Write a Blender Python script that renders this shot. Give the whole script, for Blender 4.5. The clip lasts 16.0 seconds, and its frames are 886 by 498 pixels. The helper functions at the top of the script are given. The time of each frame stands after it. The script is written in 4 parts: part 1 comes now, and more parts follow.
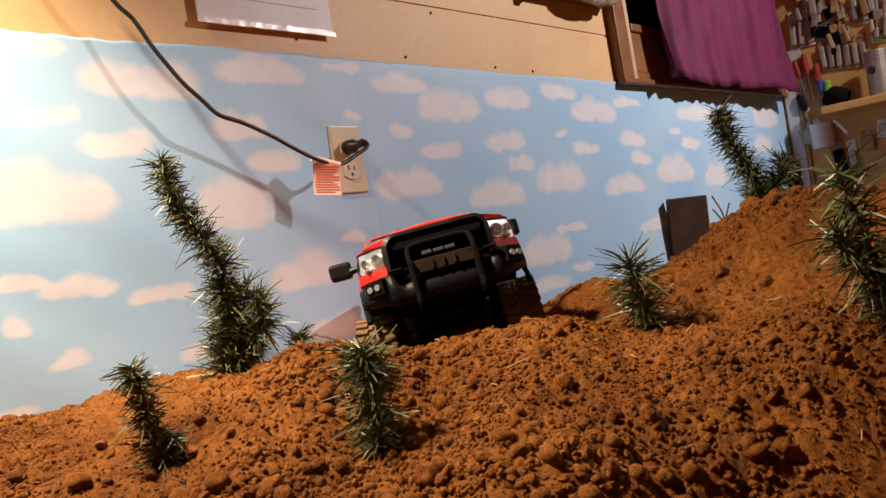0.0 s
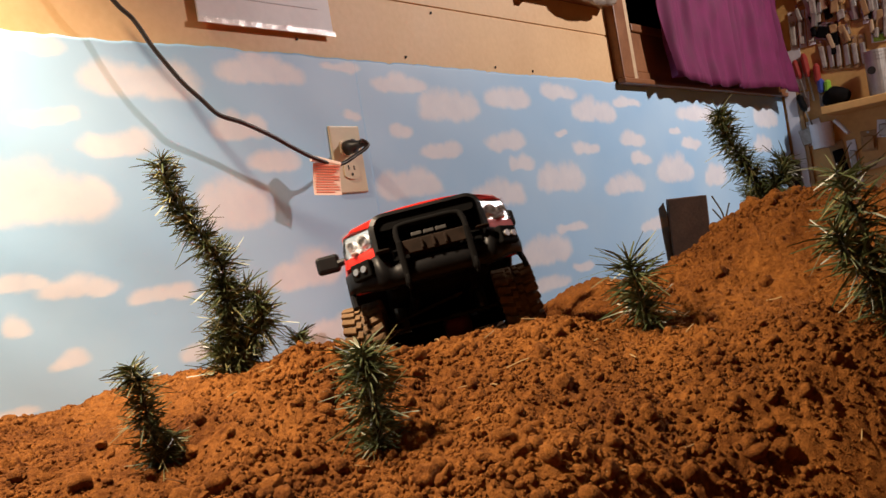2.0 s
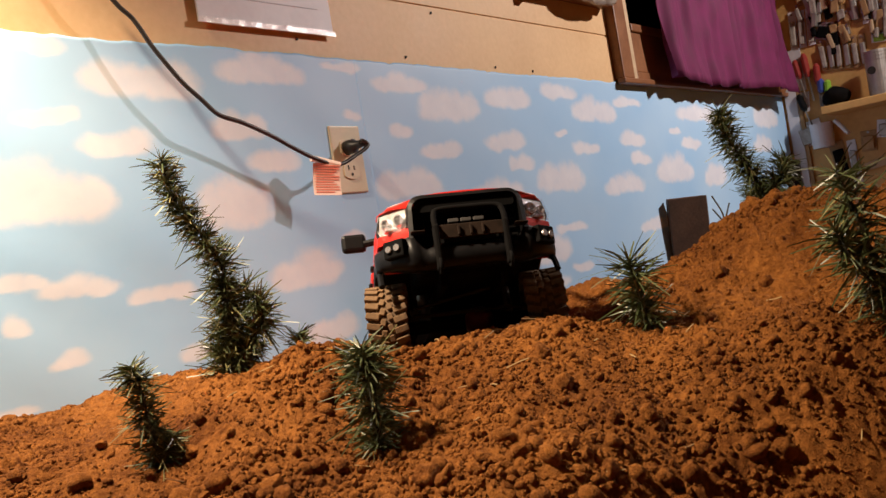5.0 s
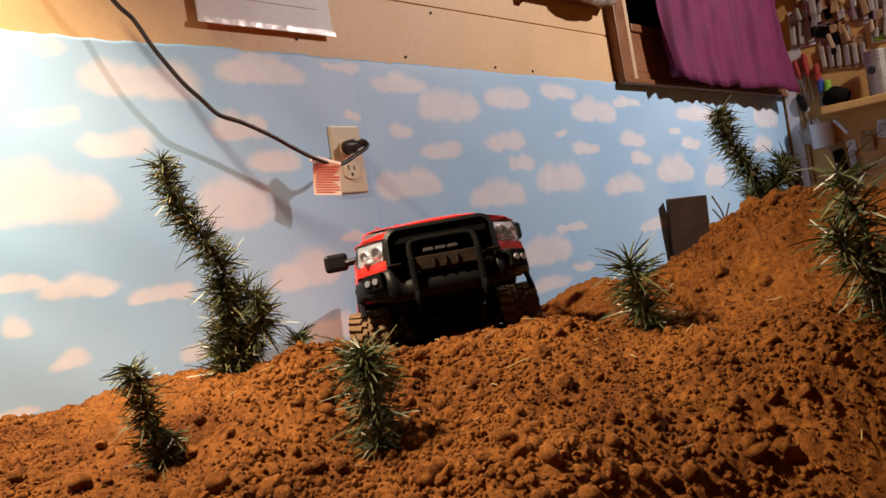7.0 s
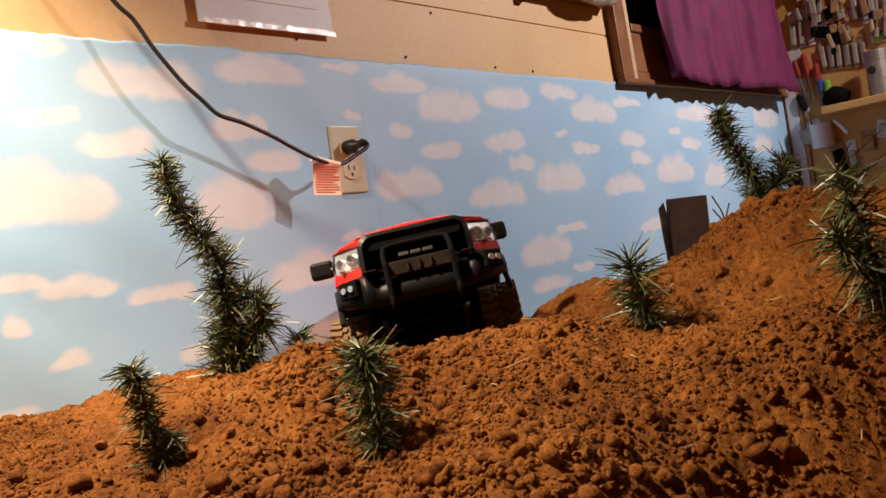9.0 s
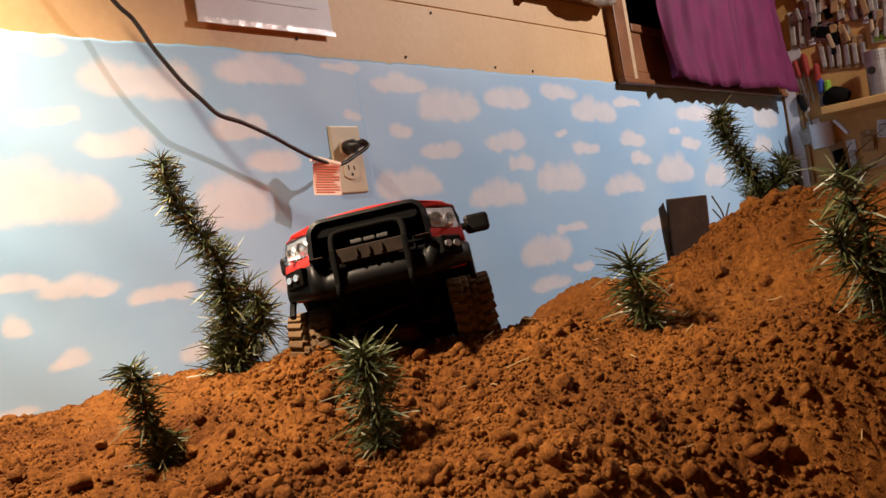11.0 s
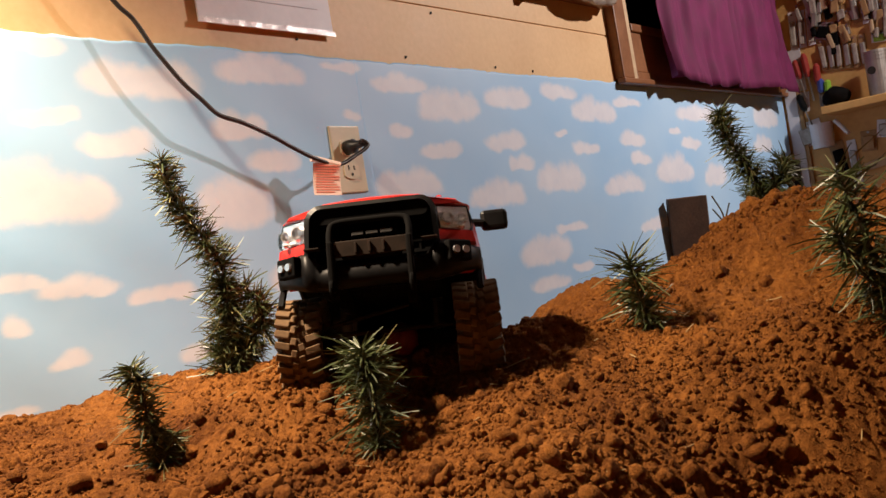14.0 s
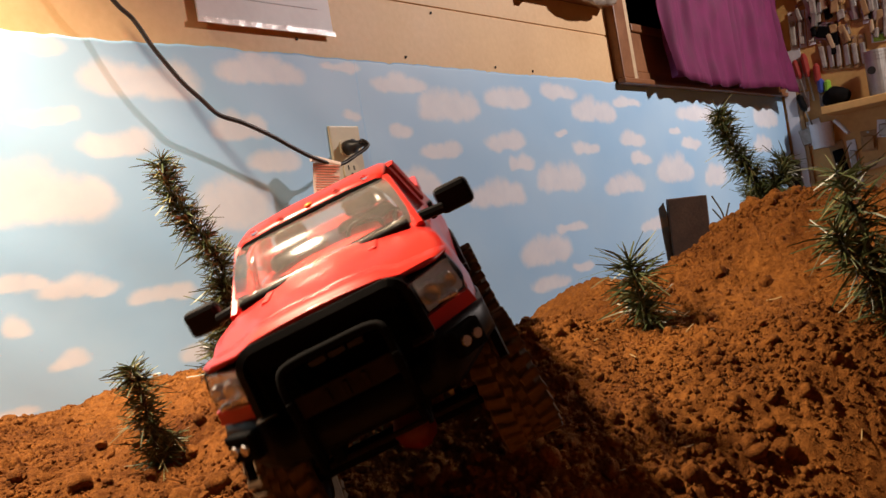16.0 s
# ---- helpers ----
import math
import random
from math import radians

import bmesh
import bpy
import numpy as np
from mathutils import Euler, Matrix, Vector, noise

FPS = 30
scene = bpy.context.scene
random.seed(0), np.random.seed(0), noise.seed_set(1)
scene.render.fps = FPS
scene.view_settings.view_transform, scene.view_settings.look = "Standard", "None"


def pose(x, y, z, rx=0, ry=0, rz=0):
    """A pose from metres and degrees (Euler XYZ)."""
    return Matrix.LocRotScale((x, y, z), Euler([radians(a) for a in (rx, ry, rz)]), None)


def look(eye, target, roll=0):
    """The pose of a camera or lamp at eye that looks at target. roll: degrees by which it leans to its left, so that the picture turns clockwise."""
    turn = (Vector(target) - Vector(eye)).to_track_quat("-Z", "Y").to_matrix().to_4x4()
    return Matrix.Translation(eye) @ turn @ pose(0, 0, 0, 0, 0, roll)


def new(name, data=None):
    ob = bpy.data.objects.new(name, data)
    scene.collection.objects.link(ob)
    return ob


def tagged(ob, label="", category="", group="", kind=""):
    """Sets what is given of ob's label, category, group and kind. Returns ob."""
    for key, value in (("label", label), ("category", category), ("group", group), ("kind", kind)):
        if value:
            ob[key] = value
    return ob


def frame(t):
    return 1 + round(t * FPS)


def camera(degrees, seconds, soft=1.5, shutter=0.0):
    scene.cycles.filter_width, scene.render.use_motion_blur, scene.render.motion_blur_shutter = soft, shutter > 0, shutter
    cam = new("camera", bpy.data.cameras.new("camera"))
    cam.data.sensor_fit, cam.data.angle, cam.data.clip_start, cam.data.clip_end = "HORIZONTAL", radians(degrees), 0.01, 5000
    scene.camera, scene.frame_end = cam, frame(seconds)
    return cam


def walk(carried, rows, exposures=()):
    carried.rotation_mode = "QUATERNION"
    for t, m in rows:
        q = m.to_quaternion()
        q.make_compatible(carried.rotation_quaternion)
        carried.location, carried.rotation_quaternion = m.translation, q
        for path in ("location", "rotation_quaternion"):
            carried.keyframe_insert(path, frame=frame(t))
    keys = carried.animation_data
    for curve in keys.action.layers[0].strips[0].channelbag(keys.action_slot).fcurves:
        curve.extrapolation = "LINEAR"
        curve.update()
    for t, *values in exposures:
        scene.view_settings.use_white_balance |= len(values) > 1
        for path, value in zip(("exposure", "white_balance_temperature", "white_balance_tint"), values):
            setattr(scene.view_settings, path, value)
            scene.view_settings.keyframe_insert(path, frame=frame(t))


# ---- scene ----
cam = camera(53.47, 16.0, soft=1.5, shutter=0.5)
WALL_Y, WALL_X = 1.0675, 3.256
EYE = (0.0, 0.0, 0.30)
AIM = pose(*EYE) @ look((0, 0, 0), (0.76266, 0.64680, 0.0051), -9.494)
walk(cam, [(0.0, AIM), (16.0, AIM)])

# ---- light: a warm clamp lamp close to the paper sky, a room lamp further off ----
world = bpy.data.worlds.new("night_room")
scene.world = world
world.use_nodes = True
world.node_tree.nodes["Background"].inputs[0].default_value = (0.05, 0.06, 0.09, 1)
world.node_tree.nodes["Background"].inputs[1].default_value = 0.1
scene.view_settings.exposure = 0.0


def bulb(name, place, watts, colour, radius, cone=0, aim=None):
    data = bpy.data.lights.new(name, "SPOT" if cone else "POINT")
    data.energy, data.color, data.shadow_soft_size = watts, colour, radius
    ob = new(name, data)
    ob.location = place
    if cone:
        data.spot_size, data.spot_blend = radians(cone), 1.0
        ob.matrix_basis = look(place, aim)
    return ob


bulb("clamp_lamp", (0.27, 0.86, 1.06), 128, (1.0, 0.765, 0.535), 0.035, 116, (0.46, 0.60, 0.08))
bulb("room_lamp", (2.74, -0.42, 1.50), 152, (1.0, 0.845, 0.785), 0.035, 112, (2.08, WALL_Y, 0.58))


# ---- materials ----
def nodes_of(name):
    m = bpy.data.materials.new(name)
    m.use_nodes = True
    t = m.node_tree
    return m, t, t.nodes["Principled BSDF"]


def mat(name, dark, light, rough=0.6, metal=0.0, scale=40.0, bump=0.0, fine=300.0, coat=0.0, rough_var=0.1, shine=0.5):
    """Two colours mixed by noise at two scales, with uneven roughness and a fine bump."""
    m, t, p = nodes_of(name)
    co = t.nodes.new("ShaderNodeTexCoord")
    n1, n2 = t.nodes.new("ShaderNodeTexNoise"), t.nodes.new("ShaderNodeTexNoise")
    for n, s, d in ((n1, scale, 6), (n2, fine, 4)):
        n.inputs["Scale"].default_value, n.inputs["Detail"].default_value = s, d
        t.links.new(co.outputs["Object"], n.inputs["Vector"])
    mean = t.nodes.new("ShaderNodeMath")
    mean.operation = "MULTIPLY_ADD"
    t.links.new(n1.outputs["Fac"], mean.inputs[0])
    mean.inputs[1].default_value = 1.5
    add = t.nodes.new("ShaderNodeMath")
    add.operation = "MULTIPLY_ADD"
    t.links.new(n2.outputs["Fac"], add.inputs[0])
    add.inputs[1].default_value, add.inputs[2].default_value = 0.8, -0.65
    t.links.new(add.outputs[0], mean.inputs[2])
    mean.use_clamp = True
    mix = t.nodes.new("ShaderNodeMix")
    mix.data_type = "RGBA"
    mix.inputs["A"].default_value, mix.inputs["B"].default_value = (*dark, 1), (*light, 1)
    t.links.new(mean.outputs[0], mix.inputs["Factor"])
    t.links.new(mix.outputs["Result"], p.inputs["Base Color"])
    r = t.nodes.new("ShaderNodeMath")
    r.operation = "MULTIPLY_ADD"
    t.links.new(n1.outputs["Fac"], r.inputs[0])
    r.inputs[1].default_value, r.inputs[2].default_value = rough_var * 2, rough - rough_var
    t.links.new(r.outputs[0], p.inputs["Roughness"])
    p.inputs["Metallic"].default_value = metal
    p.inputs["Coat Weight"].default_value = coat
    p.inputs["Specular IOR Level"].default_value = shine
    p.inputs["Coat Roughness"].default_value = 0.05
    if bump:
        b = t.nodes.new("ShaderNodeBump")
        b.inputs["Strength"].default_value, b.inputs["Distance"].default_value = min(1.0, bump), 0.001
        t.links.new(n2.outputs["Fac"], b.inputs["Height"])
        t.links.new(b.outputs["Normal"], p.inputs["Normal"])
    return m


def glass(name, tint, rough=0.02):
    m, t, p = nodes_of(name)
    p.inputs["Base Color"].default_value = (*tint, 1)
    p.inputs["Roughness"].default_value = rough
    p.inputs["Transmission Weight"].default_value = 1.0
    p.inputs["IOR"].default_value = 1.3
    return m


def soil_material():
    m, t, p = nodes_of("loose_soil")
    co = t.nodes.new("ShaderNodeTexCoord")
    big, mid, tiny = (t.nodes.new("ShaderNodeTexNoise") for _ in range(3))
    for n, s, d in ((big, 9, 5), (mid, 150, 8), (tiny, 700, 6)):
        n.inputs["Scale"].default_value, n.inputs["Detail"].default_value, n.inputs["Roughness"].default_value = s, d, 0.65
        t.links.new(co.outputs["Object"], n.inputs["Vector"])
    ramp = t.nodes.new("ShaderNodeValToRGB")
    ramp.color_ramp.elements[0].position, ramp.color_ramp.elements[1].position = 0.35, 0.67
    ramp.color_ramp.elements[0].color, ramp.color_ramp.elements[1].color = (0.088, 0.024, 0.0040, 1), (0.390, 0.150, 0.0310, 1)
    s1 = t.nodes.new("ShaderNodeMath")
    s1.operation = "MULTIPLY_ADD"
    s1.inputs[1].default_value = 0.5
    half = t.nodes.new("ShaderNodeMath")
    half.operation = "MULTIPLY"
    half.inputs[1].default_value = 0.5
    t.links.new(mid.outputs["Fac"], half.inputs[0])
    t.links.new(big.outputs["Fac"], s1.inputs[0])
    t.links.new(half.outputs[0], s1.inputs[2])
    t.links.new(s1.outputs[0], ramp.inputs["Fac"])
    t.links.new(ramp.outputs["Color"], p.inputs["Base Color"])
    p.inputs["Roughness"].default_value = 0.95
    p.inputs["Specular IOR Level"].default_value = 0.15
    b2, b1 = t.nodes.new("ShaderNodeBump"), t.nodes.new("ShaderNodeBump")
    b1.inputs["Strength"].default_value, b1.inputs["Distance"].default_value = 1.0, 0.0045
    b2.inputs["Strength"].default_value, b2.inputs["Distance"].default_value = 1.0, 0.0026
    t.links.new(mid.outputs["Fac"], b1.inputs["Height"])
    t.links.new(tiny.outputs["Fac"], b2.inputs["Height"])
    t.links.new(b1.outputs["Normal"], b2.inputs["Normal"])
    t.links.new(b2.outputs["Normal"], p.inputs["Normal"])
    return m


def sky_paper_material():
    """Printed sky: pale blue with clouds, whose shapes are in the mesh's 'cloud' attribute."""
    m, t, p = nodes_of("printed_sky_paper")
    co = t.nodes.new("ShaderNodeTexCoord")
    at = t.nodes.new("ShaderNodeAttribute")
    at.attribute_name = "cloud"
    soft, fine, wash = (t.nodes.new("ShaderNodeTexNoise") for _ in range(3))
    for n, s, d in ((soft, 26, 5), (fine, 75, 3), (wash, 3.0, 5)):
        n.inputs["Scale"].default_value, n.inputs["Detail"].default_value = s, d
        t.links.new(co.outputs["Object"], n.inputs["Vector"])
    edge = t.nodes.new("ShaderNodeMath")
    edge.operation = "MULTIPLY_ADD"
    t.links.new(fine.outputs["Fac"], edge.inputs[0])
    edge.inputs[1].default_value = 0.42
    t.links.new(at.outputs["Fac"], edge.inputs[2])
    ramp = t.nodes.new("ShaderNodeMapRange")
    ramp.interpolation_type = "SMOOTHSTEP"
    ramp.inputs["From Min"].default_value, ramp.inputs["From Max"].default_value = 0.26, 1.04
    ramp.inputs["To Max"].default_value = 0.82
    t.links.new(edge.outputs[0], ramp.inputs["Value"])
    blue = t.nodes.new("ShaderNodeMix")
    blue.data_type = "RGBA"
    blue.inputs["A"].default_value, blue.inputs["B"].default_value = (0.245, 0.53, 0.87, 1), (0.52, 0.74, 0.93, 1)
    t.links.new(wash.outputs["Fac"], blue.inputs["Factor"])
    white = t.nodes.new("ShaderNodeMix")
    white.data_type = "RGBA"
    white.inputs["A"].default_value, white.inputs["B"].default_value = (0.68, 0.71, 0.79, 1), (0.90, 0.90, 0.92, 1)
    t.links.new(soft.outputs["Fac"], white.inputs["Factor"])
    mix = t.nodes.new("ShaderNodeMix")
    mix.data_type = "RGBA"
    t.links.new(ramp.outputs["Result"], mix.inputs["Factor"])
    t.links.new(blue.outputs["Result"], mix.inputs["A"])
    t.links.new(white.outputs["Result"], mix.inputs["B"])
    t.links.new(mix.outputs["Result"], p.inputs["Base Color"])
    p.inputs["Roughness"].default_value = 0.5
    b = t.nodes.new("ShaderNodeBump")
    b.inputs["Strength"].default_value, b.inputs["Distance"].default_value = 0.12, 0.003
    t.links.new(soft.outputs["Fac"], b.inputs["Height"])
    t.links.new(b.outputs["Normal"], p.inputs["Normal"])
    return m


SOIL = soil_material()
SKY_PAPER = sky_paper_material()
CREAM = mat("cream_painted_board", (0.62, 0.40, 0.19), (0.76, 0.53, 0.28), 0.55, scale=6, fine=90, bump=0.2)
# for surfaces out of view; kept pale so their bounce fills the shadows
BOUNCE_PAINT = mat("unseen_wall_bounce_paint", (0.62, 0.55, 0.46), (0.72, 0.65, 0.56), 0.8, scale=5, fine=80)
PEGWOOD = mat("stained_plywood", (0.50, 0.28, 0.085), (0.72, 0.45, 0.16), 0.6, scale=7, fine=60, bump=0.2)
WINDOW_WOOD = mat("brown_varnished_wood", (0.14, 0.050, 0.015), (0.28, 0.115, 0.040), 0.45, scale=14, fine=120, bump=0.2)
PALE_WOOD = mat("pale_bare_wood", (0.42, 0.30, 0.17), (0.60, 0.45, 0.28), 0.65, scale=20, fine=140, bump=0.2)
POST_WOOD = mat("weathered_post_wood", (0.055, 0.030, 0.018), (0.135, 0.075, 0.042), 0.8, scale=25, fine=160, bump=0.5)
CURTAIN_CLOTH = mat("purple_cloth", (0.090, 0.006, 0.046), (0.160, 0.012, 0.083), 0.85, scale=18, fine=500, bump=0.3)
IVORY = mat("ivory_plastic", (0.62, 0.55, 0.40), (0.70, 0.63, 0.47), 0.35, scale=20, fine=200)
BLACK_RUBBER = mat("black_cable_rubber", (0.012, 0.010, 0.009), (0.028, 0.023, 0.02), 0.4, scale=60, fine=300)
DARK_SLOT = mat("dark_slot", (0.01, 0.008, 0.006), (0.02, 0.016, 0.012), 0.8)
TAG_PAPER = mat("pink_warning_paper", (0.90, 0.70, 0.60), (0.95, 0.78, 0.68), 0.6, scale=50)
TAG_INK = mat("red_ink", (0.80, 0.22, 0.13), (0.86, 0.30, 0.20), 0.6, scale=50)
PAPER_WHITE = mat("white_paper", (0.62, 0.62, 0.66), (0.74, 0.74, 0.78), 0.5, scale=12, fine=70, bump=0.1)
INK_GREY = mat("grey_ink", (0.42, 0.42, 0.47), (0.50, 0.50, 0.55), 0.6)
CLEAR_FILM = mat("clear_film_edge", (0.75, 0.75, 0.78), (0.9, 0.9, 0.92), 0.12, scale=90, fine=300, bump=0.5)
NEEDLE = mat("green_tinsel_needles", (0.030, 0.048, 0.018), (0.115, 0.135, 0.050), 0.42, scale=35, fine=200)
# lamplight painted in: yellower copy of the needles, as if the lamp caught them
NEEDLE_LIT = mat("lit_needle_tint", (0.14, 0.135, 0.048), (0.30, 0.265, 0.115), 0.4, scale=35, fine=200)
WIRE_STEM = mat("twisted_wire_stem", (0.03, 0.028, 0.016), (0.07, 0.055, 0.03), 0.6, scale=80)
RED_PAINT = mat("red_gloss_paint", (0.50, 0.016, 0.010), (0.58, 0.022, 0.014), 0.36, scale=8, fine=60, coat=0.2, rough_var=0.05, shine=0.3)
BLACK_PLASTIC = mat("black_satin_plastic", (0.004, 0.004, 0.0045), (0.009, 0.0085, 0.009), 0.40, scale=30, fine=250, bump=0.1, shine=0.13)
BLACK_MATT = mat("black_matt_plastic", (0.003, 0.003, 0.003), (0.007, 0.0065, 0.0065), 0.85, scale=30, fine=250, shine=0.06)
CHROME = mat("chromed_plastic", (0.66, 0.66, 0.68), (0.80, 0.80, 0.82), 0.24, metal=0.85, scale=60, fine=200)
STEEL = mat("dull_steel", (0.30, 0.28, 0.26), (0.45, 0.43, 0.40), 0.4, metal=1.0, scale=50, fine=200)
TYRE_RUBBER = mat("dusty_tyre_rubber", (0.035, 0.022, 0.014), (0.20, 0.115, 0.052), 0.9, scale=30, fine=200, bump=0.3)
LENS = glass("clear_lens", (0.95, 0.95, 0.97), 0.03)
WINDSCREEN = glass("windscreen_plastic", (0.86, 0.82, 0.78), 0.065)
WINDSCREEN.node_tree.nodes["Principled BSDF"].inputs["Transmission Weight"].default_value = 0.96
SEAT_CLOTH = mat("dark_seat_moulding", (0.03, 0.026, 0.022), (0.07, 0.06, 0.05), 0.7, scale=40)
TAN_CLOTH = mat("tan_figure_moulding", (0.25, 0.17, 0.09), (0.35, 0.25, 0.14), 0.7, scale=40)
RED_AXLE = mat("red_axle_cover", (0.12, 0.005, 0.004), (0.16, 0.008, 0.006), 0.5)
AMBER = mat("amber_lens", (0.8, 0.25, 0.03), (0.9, 0.32, 0.05), 0.2)
LETTER_GREY = mat("silver_lettering", (0.055, 0.052, 0.05), (0.085, 0.08, 0.078), 0.5, shine=0.2)
GREY_METAL = mat("worn_grey_metal", (0.30, 0.29, 0.27), (0.48, 0.46, 0.43), 0.45, metal=0.7, scale=30)
BLISTER = mat("blister_pack_plastic", (0.22, 0.19, 0.16), (0.48, 0.44, 0.39), 0.18, scale=45, fine=160, bump=0.8)
CARD_BROWN = mat("brown_card", (0.28, 0.16, 0.07), (0.46, 0.29, 0.13), 0.7)
RED_PLASTIC = mat("red_tool_plastic", (0.26, 0.025, 0.02), (0.34, 0.04, 0.03), 0.4)
BLUE_PLASTIC = mat("blue_tool_plastic", (0.04, 0.07, 0.30), (0.06, 0.10, 0.38), 0.3)
GREEN_PLASTIC = mat("green_tag_plastic", (0.20, 0.45, 0.03), (0.30, 0.55, 0.06), 0.4)
NIGHT = mat("night_dark_board", (0.012, 0.010, 0.010), (0.02, 0.016, 0.015), 0.9)


# ---- mesh helpers ----
def part(name, bm, material, parent=None, label="", smooth=False):
    """Links a bmesh as one mesh object, under a thing or a part if one is given."""
    me = bpy.data.meshes.new(name)
    bm.normal_update()
    bm.to_mesh(me)
    bm.free()
    if smooth:
        me.polygons.foreach_set("use_smooth", [True] * len(me.polygons))
    me.materials.append(material)
    ob = new(name, me)
    ob.parent = parent
    if label:
        ob["label"] = label
    return ob


def mesh_from(name, verts, faces, material, parent=None, smooth=False):
    me = bpy.data.meshes.new(name)
    me.from_pydata([tuple(v) for v in verts], [], [tuple(f) for f in faces])
    if smooth:
        me.polygons.foreach_set("use_smooth", [True] * len(me.polygons))
    me.materials.append(material)
    ob = new(name, me)
    ob.parent = parent
    return ob


def empty(name, m=None):
    ob = new(name)
    ob.empty_display_size = 0.02
    if m is not None:
        ob.matrix_basis = m
    return ob


def box(bm, lo, hi, bevel=0.0, m=None, seg=2):
    lo, hi = Vector(lo), Vector(hi)
    made = bmesh.ops.create_cube(bm, size=1.0, matrix=Matrix.Translation((lo + hi) / 2) @ Matrix.Diagonal((*(hi - lo), 1)))
    vs = made["verts"]
    if bevel:
        es = list({e for v in vs for e in v.link_edges})
        r = bmesh.ops.bevel(bm, geom=es, offset=bevel, segments=seg, affect="EDGES", profile=0.5)
        vs = list({v for f in r["faces"] for v in f.verts} | {v for v in vs if v.is_valid})
    if m is not None:
        bmesh.ops.transform(bm, matrix=m, verts=vs)
    return vs


def boxed(lo, hi, bevel=0.0, m=None):
    bm = bmesh.new()
    box(bm, lo, hi, bevel, m)
    return bm


def tube(bm, path, radius, sides=8, closed=False, radii=None):
    """A round bar along a path of points."""
    path = [Vector(p) for p in path]
    n, rings = len(path), []
    side = None
    for i, p in enumerate(path):
        a = path[(i - 1) % n] if closed or i else p
        b = path[(i + 1) % n] if closed or i < n - 1 else p
        d = (b - a).normalized()
        if side is None:
            side = d.orthogonal().normalized()
        side = (side - d * side.dot(d)).normalized()
        up = d.cross(side)
        r = radii[i] if radii else radius
        rings.append([bm.verts.new(p + (side * math.cos(k * math.tau / sides) + up * math.sin(k * math.tau / sides)) * r) for k in range(sides)])
    for i in range(n if closed else n - 1):
        a, b = rings[i], rings[(i + 1) % n]
        for k in range(sides):
            bm.faces.new((a[k], a[(k + 1) % sides], b[(k + 1) % sides], b[k]))
    if not closed:
        bm.faces.new(rings[0][::-1])
        bm.faces.new(rings[-1])


def smooth_path(points, steps=6):
    """A Catmull-Rom curve through points."""
    pts = [Vector(p) for p in points]
    pts = [2 * pts[0] - pts[1]] + pts + [2 * pts[-1] - pts[-2]]
    out = []
    for i in range(1, len(pts) - 2):
        a, b, c, d = pts[i - 1:i + 3]
        for k in range(steps):
            s = k / steps
            out.append(0.5 * (2 * b + (c - a) * s + (2 * a - 5 * b + 4 * c - d) * s * s + (3 * b - a - 3 * c + d) * s ** 3))
    return out + [pts[-2]]


def disc(bm, centre, axis, radius, depth, sides=20, radius2=None):
    """A short cylinder or cone frustum whose middle is at centre."""
    q = Vector(axis).to_track_quat("Z", "Y").to_matrix().to_4x4()
    made = bmesh.ops.create_cone(bm, cap_ends=True, segments=sides, radius1=radius, radius2=radius if radius2 is None else radius2,
                                 depth=depth, matrix=Matrix.Translation(centre) @ q)
    return made["verts"]


def plate(bm, outline, thick, m=None):
    """A flat slab from an outline in x and y, thick along z."""
    bot = [bm.verts.new((x, y, 0)) for x, y in outline]
    top = [bm.verts.new((x, y, thick)) for x, y in outline]
    n = len(outline)
    bm.faces.new(bot[::-1])
    bm.faces.new(top)
    for i in range(n):
        bm.faces.new((bot[i], bot[(i + 1) % n], top[(i + 1) % n], top[i]))
    if m is not None:
        bmesh.ops.transform(bm, matrix=m, verts=bot + top)


TABLE = np.random.RandomState(7).rand(256, 256)


def lattice(x, y, step, shift=0):
    """Smooth value noise, -1 to 1, with cells of the size step."""
    x, y = np.asarray(x) / step + 37.3 * shift, np.asarray(y) / step + 91.7 * shift
    i, j = np.floor(x).astype(int), np.floor(y).astype(int)
    a, b = x - i, y - j
    a, b = a * a * (3 - 2 * a), b * b * (3 - 2 * b)
    g = lambda p, q: TABLE[p % 256, q % 256]
    return 2 * ((g(i, j) * (1 - a) + g(i + 1, j) * a) * (1 - b) + (g(i, j + 1) * (1 - a) + g(i + 1, j + 1) * a) * b) - 1


# ---- the ground: heaped loose soil from wall to wall ----
AHEAD, ASIDE = (0.7627, 0.6468), (0.6468, -0.7627)
MOUND_HEIGHTS = [-0.081, -0.087, -0.120, -0.120, -0.004, -0.045, -0.134, -0.086, -0.123, 0.065, 0.038, -0.062, 0.094, -0.063, 0.079, 0.014, -0.048, 0.057, -0.205, -0.074, 0.027, -0.027, -0.008, 0.002, -0.094, 0.079, -0.139, 0.229, -0.090, 0.258, 0.007, -0.014, 0.047, 0.057, 0.035, 0.054, 0.006, -0.097, -0.001, 0.213, 0.067, 0.015, 0.047, -0.078, 0.052, -0.030, 0.045, 0.102, -0.023, -0.043, -0.029, -0.018, 0.010, 0.119, -0.084, 0.040, -0.024, 0.169, -0.183, 0.122, -0.006, -0.010, -0.073, -0.032, -0.093, 0.175, -0.097, 0.151, -0.018, 0.124, -0.000, -0.000, 0.009, 0.131, -0.036, -0.061, 0.068, -0.132, 0.021, 0.008]


